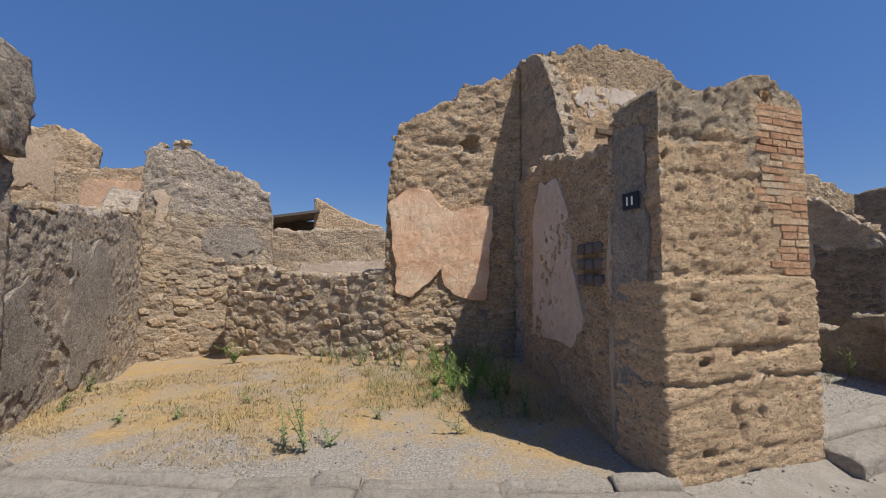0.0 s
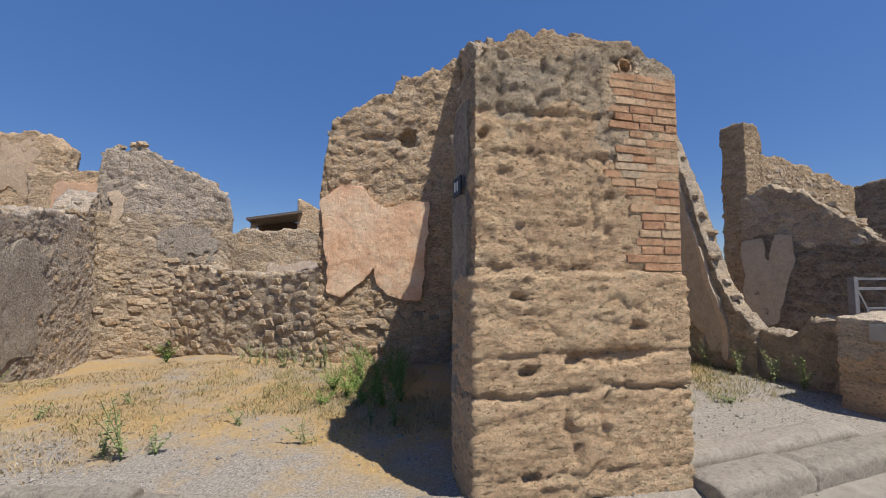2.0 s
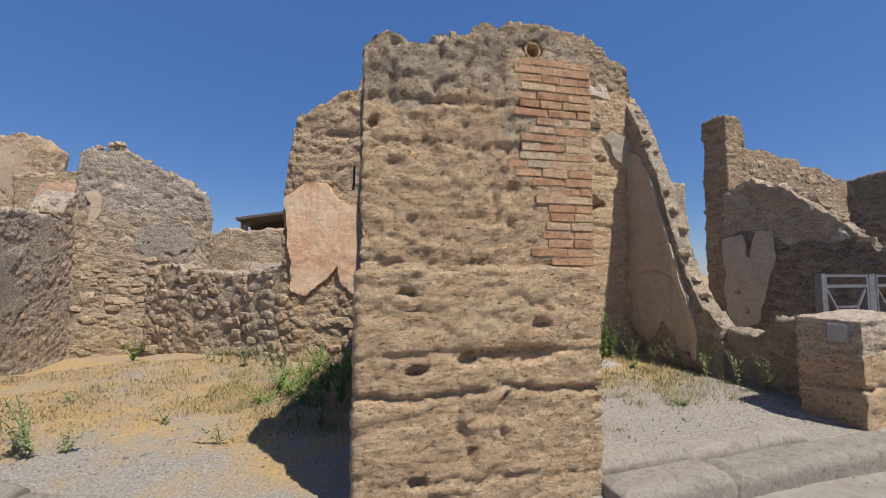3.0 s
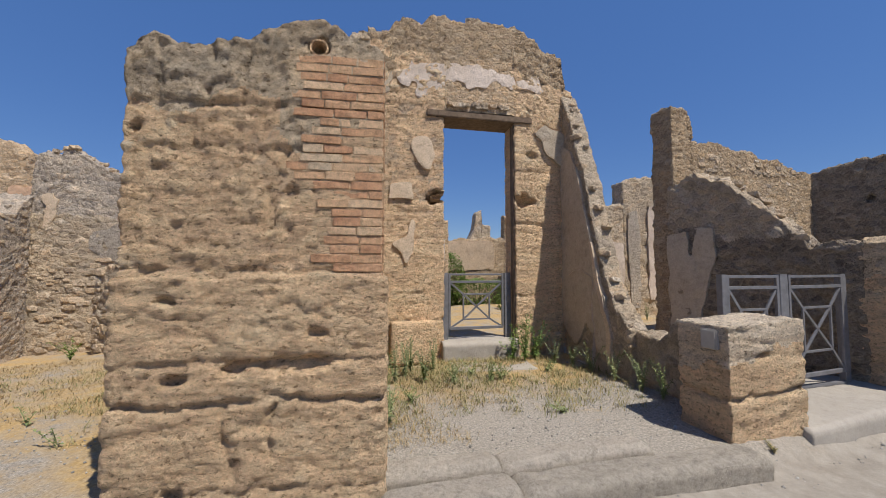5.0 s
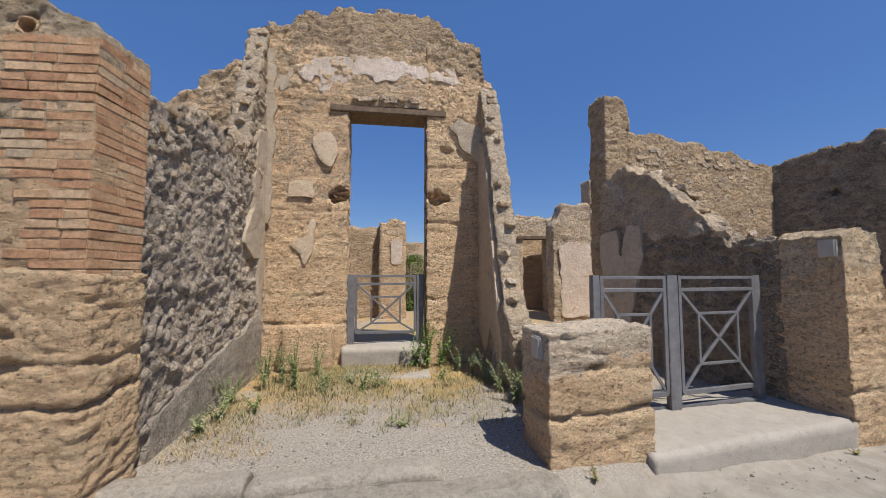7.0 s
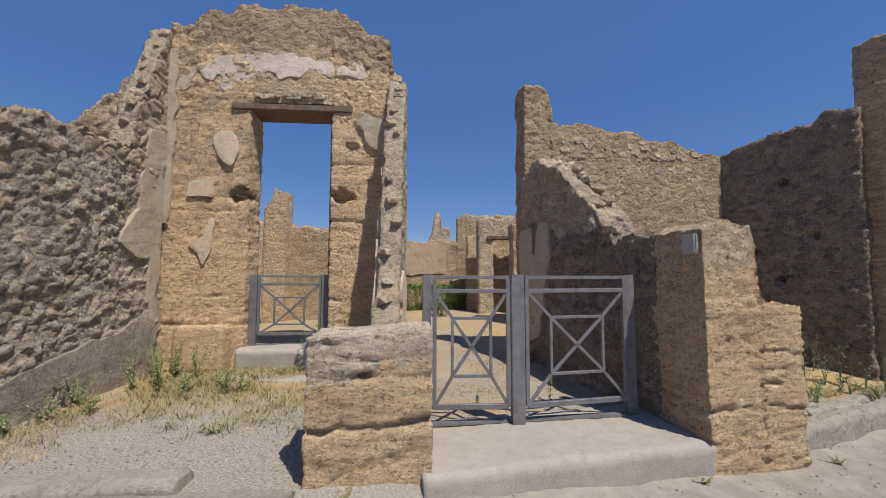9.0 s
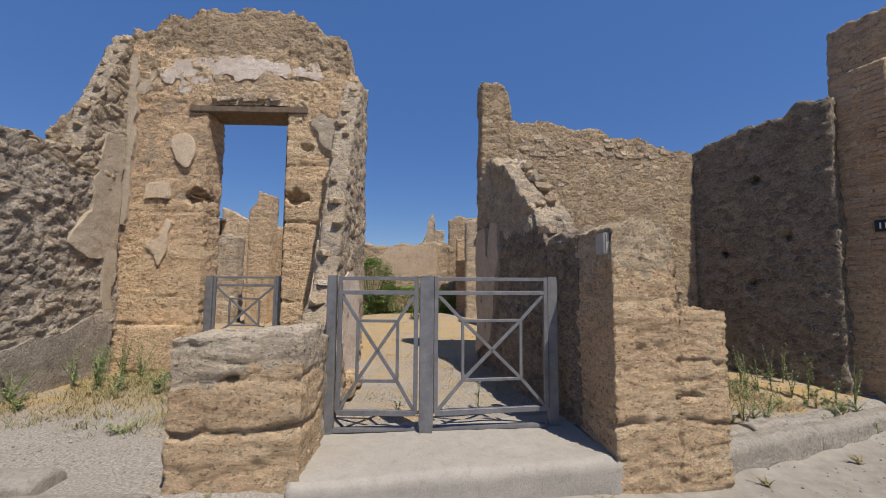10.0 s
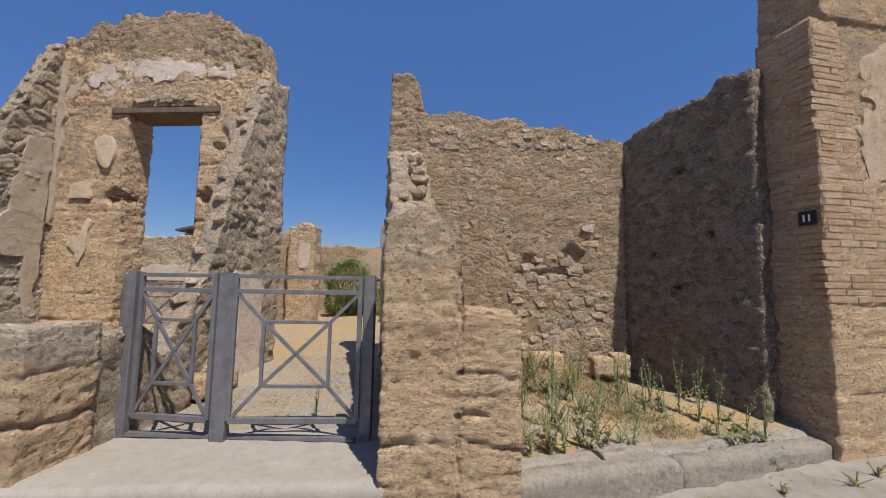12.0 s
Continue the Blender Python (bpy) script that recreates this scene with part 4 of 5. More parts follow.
# ---------------------------------------------------------------- loose stones standing out of the rubble
stones_on(low, LW_A, LW_B, 130, 0.1, LOW_PROF, -1, (0.12, 0.26))
stones_on(back, BK_A, BK_B, 60, 0.1, [(0, 1.2), (2.1, 1.1)], -1, (0.12, 0.26))
stones_on(divider, DIV_A, (3.84, 5.5), 120, 0.8, DIV_PROF, -1, (0.08, 0.17), proud=0.0)
stones_on(tall, TL_A, TL_B, 120, 0.0, [(0, 2.2), (2.4, 1.8)], -1, (0.14, 0.3))
stones_on(left, LF_A, LF_B, 70, 0.1, LEFT_PROF, -1, (0.12, 0.26), proud=0.0)
stones_on(dw_over, (5.05, 5.5), (6.26, 5.47), 14, 4.3, [(0, 4.42), (1.3, 4.42)], -1, (0.1, 0.16), proud=0.05)
stones_on(shop_back, (10.9, 5.3), (12.2, 5.28), 90, 0.6, [(0, 2.05), (1.3, 2.1)], -1, (0.13, 0.26))
stones_on(passage_west, (7.28, 4.0), (7.37, 5.9), 26, 0.4, [(0, 0.9), (0.55, 2.0), (1.0, 3.5), (1.5, 4.5), (2, 4.7)], -1, (0.1, 0.18))


def top_stones(parent, p0, p1, thick, prof, step=0.16, size=(0.12, 0.24)):
    """Loose stones along a ruined wall's top."""
    a, b = Vector((*p0, 0)), Vector((*p1, 0))
    run = (b - a).length
    d = (b - a) / run
    n = Vector((-d.y, d.x, 0)) * (1 if thick > 0 else -1)
    s = 0.08
    while s < run - 0.05:
        w = _srnd.uniform(*size)
        ob = new("stone", _srnd.choice(STONES))
        ob.parent = parent
        q = a + d * s + n * _srnd.uniform(0.04, abs(thick) - 0.06) + Vector((0, 0, lerp_profile(prof, s) + _srnd.uniform(-0.05, 0.02)))
        ob.matrix_basis = Matrix.LocRotScale(q, Euler((_srnd.uniform(-.3, .3), _srnd.uniform(-.3, .3), _srnd.uniform(0, 6.28))), (w, w * 0.8, w * 0.7))
        s += _srnd.uniform(0.5, 1.2) * step


stones_on(shop_back, (9.7, 5.3), (12.3, 5.26), 150, 2.1, [(0, 3.9), (2.6, 3.6)], -1, (0.09, 0.19), proud=-0.006)
stones_on(shop_back, (9.7, 5.3), (12.3, 5.26), 60, 3.5, [(0, 3.95), (1.6, 3.8), (2.6, 3.62)], -1, (0.1, 0.19), proud=0.0)
top_stones(low, LW_A, LW_B, 0.45, LOW_PROF, 0.11)
top_stones(tall, TL_A, TL_B, 0.5, TALL_PROF, 0.11)
top_stones(left, LF_A, LF_B, 0.5, LEFT_PROF, 0.13)
top_stones(back, BK_A, BK_B, 0.45, BACK_PROF, 0.12)
top_stones(dw_west, DW_A, (5.05, 5.5), 0.45, [(0, 5.4), (0.3, 5.45), (0.6, 5.65), (1.2, 5.75)], 0.1, (0.1, 0.2))
top_stones(dw_over, (5.03, 5.5), (6.26, 5.47), 0.45, [(0, 5.75), (0.6, 5.82), (1.22, 5.75)], 0.1, (0.1, 0.2))
top_stones(shop_back, SB_A, SB_B, 0.45, [(0, 3.98), (0.9, 3.93), (1.9, 3.78), (2.83, 3.58)], 0.09, (0.08, 0.16))
top_stones(divider, DIV_A, (3.84, 4.3), 0.4, DIV_PROF, 0.1)
top_stones(divider_upper, DU_A, DU_B, 0.24, DU_PROF, 0.1, (0.1, 0.19))
top_stones(divider_lining, DL_A, DL_B, -0.24, DL_PROF, 0.12)
top_stones(passage_west, C_A, C_B, -0.25, C_PROF, 0.14, (0.1, 0.22))
top_stones(passage_east, D_A, D_B, -0.42, D_PROF, 0.11)

# ---------------------------------------------------------------- kerbs and thresholds
def kerb_run(line, z, inner, group, wide=0.36):
    for k, ((ax, ay), (bx, by)) in enumerate(zip(line, line[1:])):
        dx, dy = bx - ax, by - ay
        L = math.hypot(dx, dy)
        ux, uy = dx / L, dy / L
        up = z + (0.012, -0.012, 0.006)[k % 3]
        me = wall_mesh("kerb_stone", (ax + ux * 0.006, ay + uy * 0.006), (bx - ux * 0.006, by - uy * 0.006), wide, [(0, up - 0.03), (0.06, up), (L - 0.06, up), (L, up - 0.03)], zb=-0.02, res=0.03, style="worn", ragged=0.012, edge=0.06, amp=1.5)
        me.materials.append(M_KERB)
        tagged(new("kerb_stone", me), "worn grey lava kerb stone along the street", "kerb", group)
        if inner:
            off = wide + 0.02
            cut = L * (0.62 if k % 2 == 0 else 1.0)
            for s0, s1, dz in ((0.0, cut, -0.022), (cut, L, 0.012)):
                if s1 - s0 < 0.2:
                    continue
                q0 = (ax + ux * (s0 + 0.006) - uy * off, ay + uy * (s0 + 0.006) + ux * off)
                q1 = (ax + ux * (s1 - 0.006) - uy * off, ay + uy * (s1 - 0.006) + ux * off)
                w = s1 - s0
                me = wall_mesh("kerb_stone", q0, q1, inner, [(0, z + dz - 0.02), (0.06, z + dz), (w - 0.06, z + dz), (w, z + dz - 0.02)], zb=-0.02, res=0.032, style="worn", ragged=0.012, edge=0.05, amp=1.5)
                me.materials.append(M_KERB)
                tagged(new("kerb_stone", me), "flat grey paving stone behind the kerb", "kerb", group)


kerb_run([(-3.9, 4.85), (-2.1, 3.93), (-0.5, 3.15), (0.3, 2.83), (1.15, 2.48), (2.34, 2.08)], 0.33, 0.15, "kerb of the first shop", 0.2)
kerb_run([(3.86, 2.0), (4.72, 2.02), (6.7, 2.04)], 0.35, 0, "kerb of the second shop", 0.29)
kerb_run([(3.8, 2.325), (4.7, 2.34), (5.95, 2.35)], 0.37, 0, "paving behind the kerb of the second shop", 0.25)
kerb_run([(10.64, 2.72), (11.9, 3.1), (13.48, 3.62)], 0.31, 0.18, "kerb of the third shop", 0.2)
kerb_run([(15.4, 4.18), (17.0, 4.7)], 0.3, 0, "kerb of the third shop", 0.3)
_me = wall_mesh("threshold_slab", (7.5, 2.29), (9.78, 2.56), 0.95, [(0, 0.33), (2.3, 0.34)], zb=-0.02, res=0.04, style="worn", ragged=0.008, amp=0.8, edge=0.03)
_me.materials.append(M_SLAB)
tagged(new("threshold_slab", _me), "broad worn pale limestone slab before the gate", "threshold")
_me = wall_mesh("door_step", (5.0, 5.36), (6.22, 5.34), 0.55, [(0, 0.6), (1.2, 0.6)], zb=0.1, res=0.035, style="worn", ragged=0.012, edge=0.07)
_me.materials.append(M_SLAB)
tagged(new("door_step", _me), "rounded pale stone step in the doorway", "step")
_me = wall_mesh("paving_stone", (5.05, 4.75), (6.2, 4.7), 0.5, [(0, 0.33), (1.2, 0.32)], zb=0.1, res=0.05, style="worn", ragged=0.01)
_me.materials.append(M_SLAB)
tagged(new("paving_stone", _me), "flat pale stone in the ground before the doorstep", "paving")
block("wall_block", "square pinkish tuff block set at the foot of the wall", (4.55, 5.42, 0.62), (0.68, 0.3, 0.62), M_TAN, category="stone block", style="tuff", rnd_edge=0.12, amp=0.6)

for _c, _s in (((12.0, 4.95, 0.6), (0.26, 0.2, 0.24)), ((12.22, 4.98, 0.62), (0.22, 0.2, 0.28)), ((11.35, 5.1, 0.58), (0.42, 0.24, 0.3)), ((7.45, 4.1, 0.45), (0.3, 0.26, 0.24)), ((7.5, 4.5, 0.42), (0.22, 0.2, 0.18))):
    block("fallen_stone", "weathered tan stone lying at the foot of a wall", _c, _s, M_TAN, category="stone", group="fallen stones", style="tuff", rnd_edge=0.4, amp=0.8)

# ---------------------------------------------------------------- timber lintel
_bm = bmesh.new()
box_bm(_bm, (5.66, 5.7, 4.17), (1.78, 0.5, 0.1), -0.02, 0.012)
lintel = part("door_lintel", _bm, M_WOOD, None)
tagged(lintel, "weathered dark timber lintel over the doorway", "lintel")
_bm = bmesh.new()
box_bm(_bm, (6.235, 5.56, 2.3), (0.035, 0.12, 3.6), -0.02, 0.006)
tagged(part("door_post", _bm, M_WOOD, None), "narrow dark timber strip lining a door jamb", "post")


# ---------------------------------------------------------------- gates
def bar(a, b, w, t, across):
    """A flat steel bar from a to b; across: the gate's facing way."""
    a, b = Vector(a), Vector(b)
    x = (b - a).normalized()
    y = Vector(across).normalized()
    z = x.cross(y)
    bm = bmesh.new()
    bmesh.ops.create_cube(bm, size=1.0)
    bmesh.ops.bevel(bm, geom=bm.edges[:], offset=0.06, segments=1, affect='EDGES')
    m = Matrix((x, y, z)).transposed().to_4x4()
    bmesh.ops.transform(bm, matrix=Matrix.Translation((a + b) / 2) @ m @ Matrix.Diagonal(((b - a).length, t, w, 1)), verts=bm.verts)
    return bm


def gate(posts, leaves, ztop, zbot, label, post_w=0.075):
    g = holder("metal_gate", (posts[0][0], posts[0][1], zbot), label, "gate")
    inv = Matrix.Translation((-posts[0][0], -posts[0][1], -zbot))

    def add_bar(name, a, b, w, t, across, parent):
        bm = bar(a, b, w, t, across)
        bmesh.ops.transform(bm, matrix=inv, verts=bm.verts)
        return part(name, bm, M_STEEL, parent)

    for x, y, w in posts:
        add_bar("post", (x, y, zbot - 0.03), (x, y, ztop + 0.005), w, 0.07, (0, 1, 0), g)
    for (x0, y0, x1, y1, hw, zi0, zi1) in leaves:
        a, b = Vector((x0, y0, 0)), Vector((x1, y1, 0))
        d = (b - a).normalized()
        n = Vector((-d.y, d.x, 0))
        up = lambda p, z: p + Vector((0, 0, z))
        zr, zl = ztop - 0.14, zbot + 0.14
        leaf = add_bar("leaf", up(a, ztop - 0.02), up(b, ztop - 0.02), 0.03, 0.03, n, g)
        add_bar("rail", up(a, zr), up(b, zr), 0.035, 0.03, n, leaf)
        add_bar("rail", up(a, zl), up(b, zl), 0.045, 0.03, n, leaf)
        add_bar("stile", up(a, zl), up(a, ztop), 0.035, 0.03, n, leaf)
        add_bar("stile", up(b, zl), up(b, ztop), 0.035, 0.03, n, leaf)
        c = (a + b) / 2
        p, q = c - d * hw, c + d * hw
        for u, v in ((up(p, zi0), up(q, zi0)), (up(p, zi1), up(q, zi1)), (up(p, zi0), up(p, zi1)), (up(q, zi0), up(q, zi1))):
            add_bar("square_bar", u, v, 0.025, 0.022, n, leaf)
        for u, v in ((up(a, zl), up(p, zi0)), (up(b, zl), up(q, zi0)), (up(a, zr), up(p, zi1)), (up(b, zr), up(q, zi1)), (up(p, zi0), up(q, zi1)), (up(q, zi0), up(p, zi1))):
            add_bar("brace", u, v, 0.028, 0.018, n, leaf)
    return g


gate([(7.56, 3.1, 0.075), (8.37, 3.08, 0.12), (9.5, 3.2, 0.09)], [(7.63, 3.1, 8.28, 3.06, 0.17, 0.76, 1.26), (8.45, 3.06, 9.43, 3.16, 0.26, 0.76, 1.26)], 1.64, 0.36, "grey painted steel double gate with crossed braces, closed")
gate([(5.1, 5.68, 0.11), (6.16, 5.66, 0.11)], [(5.18, 5.68, 6.08, 5.66, 0.22, 0.9, 1.3)], 1.64, 0.62, "grey steel gate with crossed braces in the doorway, closed")
_bm = bmesh.new()
box_bm(_bm, (8.5, 3.14, 0.352), (1.85, 0.07, 0.03), 0.03, 0.006)
tagged(part("gate_sill", _bm, M_STEEL, None), "steel strip on the slab below the gate", "sill")


# ---------------------------------------------------------------- plates and boxes
def number_plate(c, yaw, w, h):
    t = holder("number_plate", c, "small dark number plate with a pale border and figures", "plate")
    t.rotation_euler = (0, 0, yaw)
    bm = bmesh.new()
    box_bm(bm, (0, 0, 0), (w, 0.012, h), 0, 0.003)
    part("panel", bm, M_PLATE, t)
    for x in (-0.18, 0.12):
        bm = bmesh.new()
        box_bm(bm, (x * w, -0.008, 0), (w * 0.1, 0.005, h * 0.5), 0, 0.001)
        part("figure_bar", bm, M_PAINT, t, "plain white bar")


number_plate((2.325, 2.6, 2.25), -math.pi / 2, 0.15, 0.13)
number_plate((13.39, 3.65, 2.24), math.atan2(-0.5, 0.13), 0.145, 0.13)


def marker_box(c, rz):
    t = holder("marker_box", c, "small grey plastic information box on a pier's corner", "box")
    t.rotation_euler = (0, 0, rz)
    bm = bmesh.new()
    box_bm(bm, (0, 0.03, 0), (0.15, 0.04, 0.17), 0, 0.008)
    part("body", bm, M_BOX, t)
    bm = bmesh.new()
    box_bm(bm, (0, 0.007, 0.0), (0.13, 0.01, 0.15), 0, 0.003)
    part("lid", bm, M_BOX, t)


marker_box((6.68, 2.52, 1.1), -math.pi / 2)
marker_box((9.7, 2.66, 1.9), -math.pi / 2)

# ---------------------------------------------------------------- ruins behind
far_a = wall("wall_far_atrium", "far low garden wall with brown plaster", (4.9, 13.2), (9.3, 13.0), 0.4, [(0, 2.85), (2, 2.8), (4.4, 2.85)], zb=0.2, style="opus", res=0.07, material=M_OPUS)
plaster(far_a, (4.9, 13.2), (9.3, 13.0), -1, [(1.6, 1.6), (1.6, 2.3), (2.4, 2.75), (3.9, 2.75), (3.9, 1.7)], M_BROWNPL, res=0.06)
wall("wall_far_spike", "broken upright ruin beyond the garden wall", (8.2, 14.2), (9.1, 14.2), 0.5, [(0, 2.9), (0.2, 3.3), (0.32, 4.0), (0.5, 4.15), (0.56, 3.5), (0.9, 3.45)], zb=0.2, style="opus", res=0.07, material=M_RUBBLE)
far_b = wall("wall_far_right", "far ochre wall with worn plaster and a blocked opening", (9.2, 13.0), (12.4, 12.6), 0.4, [(0, 3.75), (1.5, 3.8), (3.2, 3.7)], zb=0.2, style="opus", res=0.07, material=M_OPUS)
plaster(far_b, (9.2, 13.0), (12.4, 12.6), -1, [(0.6, 1.2), (0.6, 2.2), (1.3, 2.3), (1.4, 1.2)], M_WHITEPL, res=0.06)
wall("wall_far_column", "slender square masonry pillar with plaster remains", (3.62, 10.0), (4.2, 9.98), 0.5, [(0, 3.45), (0.2, 3.55), (0.24, 3.95), (0.58, 3.9)], zb=0.1, style="tuff", res=0.06, material=M_OCHRE)
wall("wall_far_mid", "low ochre wall beyond the doorway", (3.9, 10.4), (6.1, 10.3), 0.4, [(0, 3.1), (1.0, 2.95), (2.2, 3.0)], zb=0.1, style="opus", res=0.07, material=M_OPUS)
far_p = wall("wall_far_pier", "ochre pier with a white plaster panel", (5.55, 10.0), (6.25, 10.0), 0.5, [(0, 3.05), (0.75, 3.1)], zb=0.1, style="opus", res=0.06, material=M_OCHRE)
plaster(far_p, (5.55, 10.0), (6.25, 10.0), -1, [(0.3, 1.9), (0.3, 2.6), (0.6, 2.6), (0.6, 1.9)], M_WHITEPL, wob=0.01, res=0.05)
far_c = wall("wall_far_pillar", "tall ruined pillar with pale plaster", (11.14, 8.95), (12.27, 8.85), 0.5, [(0, 4.25), (0.4, 4.35), (1.1, 4.35)], zb=0.2, style="rubble", res=0.06, material=M_RUBBLE)
plaster(far_c, (11.14, 8.95), (12.27, 8.85), -1, [(0.15, 0.6), (0.12, 3.3), (0.45, 3.4), (0.5, 0.6)], M_GREYPL, res=0.05)
plaster(far_c, (11.14, 8.95), (12.27, 8.85), -1, [(0.75, 0.8), (0.75, 3.5), (1.05, 3.5), (1.05, 0.8)], M_WHITEPL, res=0.05)
far_d = wall("wall_far_east", "far rubble wall with a dark doorway under a timber lintel", (10.85, 11.0), (14.5, 10.7), 0.4, [(0, 3.4), (1.5, 3.7), (3.6, 3.7)], zb=0.2, style="opus", res=0.07, material=M_RUBBLE)
wall("wall_far_jamb", "far rubble door jamb", (9.6, 11.06), (10.05, 11.04), 0.4, [(0, 3.35), (0.45, 3.45)], zb=0.2, style="opus", res=0.07, material=M_RUBBLE)
wall("wall_far_over", "rubble over a far doorway", (10.04, 11.05), (10.86, 11.0), 0.4, [(0, 3.45), (0.8, 3.4)], zb=2.86, style="opus", res=0.06, material=M_RUBBLE)
wall("wall_far_inner", "wall inside a far doorway", (9.4, 12.0), (11.6, 11.9), 0.3, [(0, 3.0), (2.2, 3.0)], zb=0.2, style="opus", res=0.08, material=M_OCHRE)
_bm = bmesh.new()
box_bm(_bm, (10.45, 11.16, 2.8), (1.15, 0.42, 0.1), -0.05, 0.012)
tagged(part("door_lintel", _bm, M_WOOD, None), "weathered timber lintel over a far doorway", "lintel")
far_h = wall("wall_far_panel", "ruined wall with a pale pinkish plaster panel", (10.08, 9.0), (11.15, 8.95), 0.4, [(0, 2.9), (0.12, 3.1), (0.25, 3.5), (1.07, 3.55)], zb=0.2, style="rubble", res=0.06, material=M_RUBBLE)
plaster(far_h, (10.08, 9.0), (11.15, 8.95), -1, [(0.2, 0.5), (0.16, 2.4), (0.5, 2.5), (1.05, 2.45), (1.05, 0.5)], M_WHITEPL, res=0.05)
far_e = wall("wall_far_low", "low far wall of rubble with a strip of white plaster", (-1.1, 11.2), (2.9, 10.9), 0.4, [(0, 2.6), (0.5, 2.75), (4, 2.85)], zb=-0.3, style="rubble", res=0.06, material=M_RUBBLE)
plaster(far_e, (-1.1, 11.2), (2.9, 10.9), -1, [(1.1, 1.5), (1.1, 1.95), (1.5, 1.85), (2.0, 1.95), (3.4, 1.98), (3.4, 1.5)], M_WHITEPL, res=0.05)
far_f = wall("wall_far_left", "tall far ruin with grey-pink plaster", (-6.6, 12.2), (-4.95, 12.0), 0.5, [(0, 5.1), (0.6, 5.2), (1.3, 5.15), (1.65, 4.8)], zb=-0.3, style="rubble", res=0.06, material=M_OCHRE)
plaster(far_f, (-6.6, 12.2), (-4.95, 12.0), -1, [(0.2, 3.7), (0.3, 4.8), (1.15, 5.0), (1.1, 3.6)], M_BROWNPL, res=0.04, wob=0.15, proud=0.03)
far_g = wall("wall_far_pink", "far wall with a field of red-brown plaster", (-5.2, 11.3), (-2.9, 11.1), 0.5, [(0, 3.95), (1, 4.0), (1.6, 4.1), (2.3, 4.3)], zb=-0.3, style="rubble", res=0.06, material=M_OCHRE)
plaster(far_g, (-5.2, 11.3), (-2.9, 11.1), -1, [(0.5, 2.9), (0.5, 3.8), (1.0, 3.75), (1.7, 3.8), (1.5, 3.2), (1.3, 2.8)], M_REDPL, res=0.05)

# small house with a lean-to roof, far behind
hut = holder("lean_to_shed", (0, 14.69, 0.24), "distant rubble shed with a dark open lean-to roof", "shed")
hut.scale = (0.86, 0.86, 0.86)
for nm, a, b, prof in (("wall", (-1.3, 0.6), (4.6, 0.6), [(0, 3.1), (1.9, 3.1), (5.9, 3.3)]), ("gable", (0.5, 0.0), (3.4, 0.0), [(0, 4.8), (0.15, 4.75), (1.5, 4.05), (2.9, 3.65)]), ("side_wall", (-1.3, 0.1), (-1.1, 0.1), [(0, 3.7), (0.2, 3.7)])):
    me = wall_mesh(nm, a, b, 0.4, prof, zb=-0.35, res=0.09, style="opus", ragged=0.04)
    me.materials.append(M_OCHRE)
    part(nm, me, None, hut)
_bm = bmesh.new()
bmesh.ops.create_cube(_bm, size=1.0, matrix=pose(-0.35, 0.9, 3.98, 0, -11, 0) @ Matrix.Diagonal((2.1, 2.6, 0.1, 1)))
part("roof", _bm, M_TILE, hut, "dark tiled lean-to roof")
_bm = bmesh.new()
box_bm(_bm, (-0.3, 2.0, 3.3), (2.0, 0.2, 1.4))
part("back_wall", _bm, M_WOOD, hut)


# ---------------------------------------------------------------- plants
_v = random.Random(5)


def leaf_quad(bm, base, way, length, width, droop=0.3):
    way = way.normalized()
    side = way.cross(Vector((0, 0, 1)))
    if side.length < 1e-3:
        side = Vector((1, 0, 0))
    side = side.normalized() * width
    mid = base + way * length * 0.55 + Vector((0, 0, 0.04 * length))
    tip = base + way * length - Vector((0, 0, droop * length))
    a, b, c, d = bm.verts.new(base), bm.verts.new(mid + side), bm.verts.new(tip), bm.verts.new(mid - side)
    bm.faces.new((a, b, c, d))


def stem(bm, pts, r):
    prev = None
    for i, p in enumerate(pts):
        k = r * (1 - 0.75 * i / len(pts))
        ring = [bm.verts.new(p + Vector((k * math.cos(a), k * math.sin(a), 0))) for a in (0, 2.1, 4.2)]
        if prev:
            for j in range(3):
                bm.faces.new((prev[j], prev[(j + 1) % 3], ring[(j + 1) % 3], ring[j]))
        prev = ring


def weed(x, y, h, stems, material, label, leaf=0.07, spread=0.12, group="weeds in the shops"):
    t = holder("weed", (x, y, ground_z(x, y) - 0.01), label, "weed", group)
    bs, bl = bmesh.new(), bmesh.new()
    for _ in range(stems):
        a = _v.uniform(0, 6.28)
        lean = _v.uniform(0.1, 1.0) * spread
        hh = h * _v.uniform(0.55, 1.0)
        pts = [Vector((math.cos(a) * lean * (u ** 1.5) * 1.6 + _v.uniform(-.006, .006), math.sin(a) * lean * (u ** 1.5) * 1.6, hh * u)) for u in (0, .25, .5, .75, 1)]
        stem(bs, pts, 0.006)
        n = int(10 + hh * 34)
        for k in range(n):
            u = 0.12 + 0.88 * k / n
            i = min(3, int(u * 4))
            p = pts[i].lerp(pts[i + 1], u * 4 - i)
            az = _v.uniform(0, 6.28)
            leaf_quad(bl, p, Vector((math.cos(az), math.sin(az), _v.uniform(0.1, 0.9))), leaf * _v.uniform(0.5, 1.1) * (1.15 - 0.6 * u), leaf * 0.13)
    part("stem", bs, material, t)["kind"] = "stuff"
    part("leaves", bl, material, t)["kind"] = "stuff"
    return t


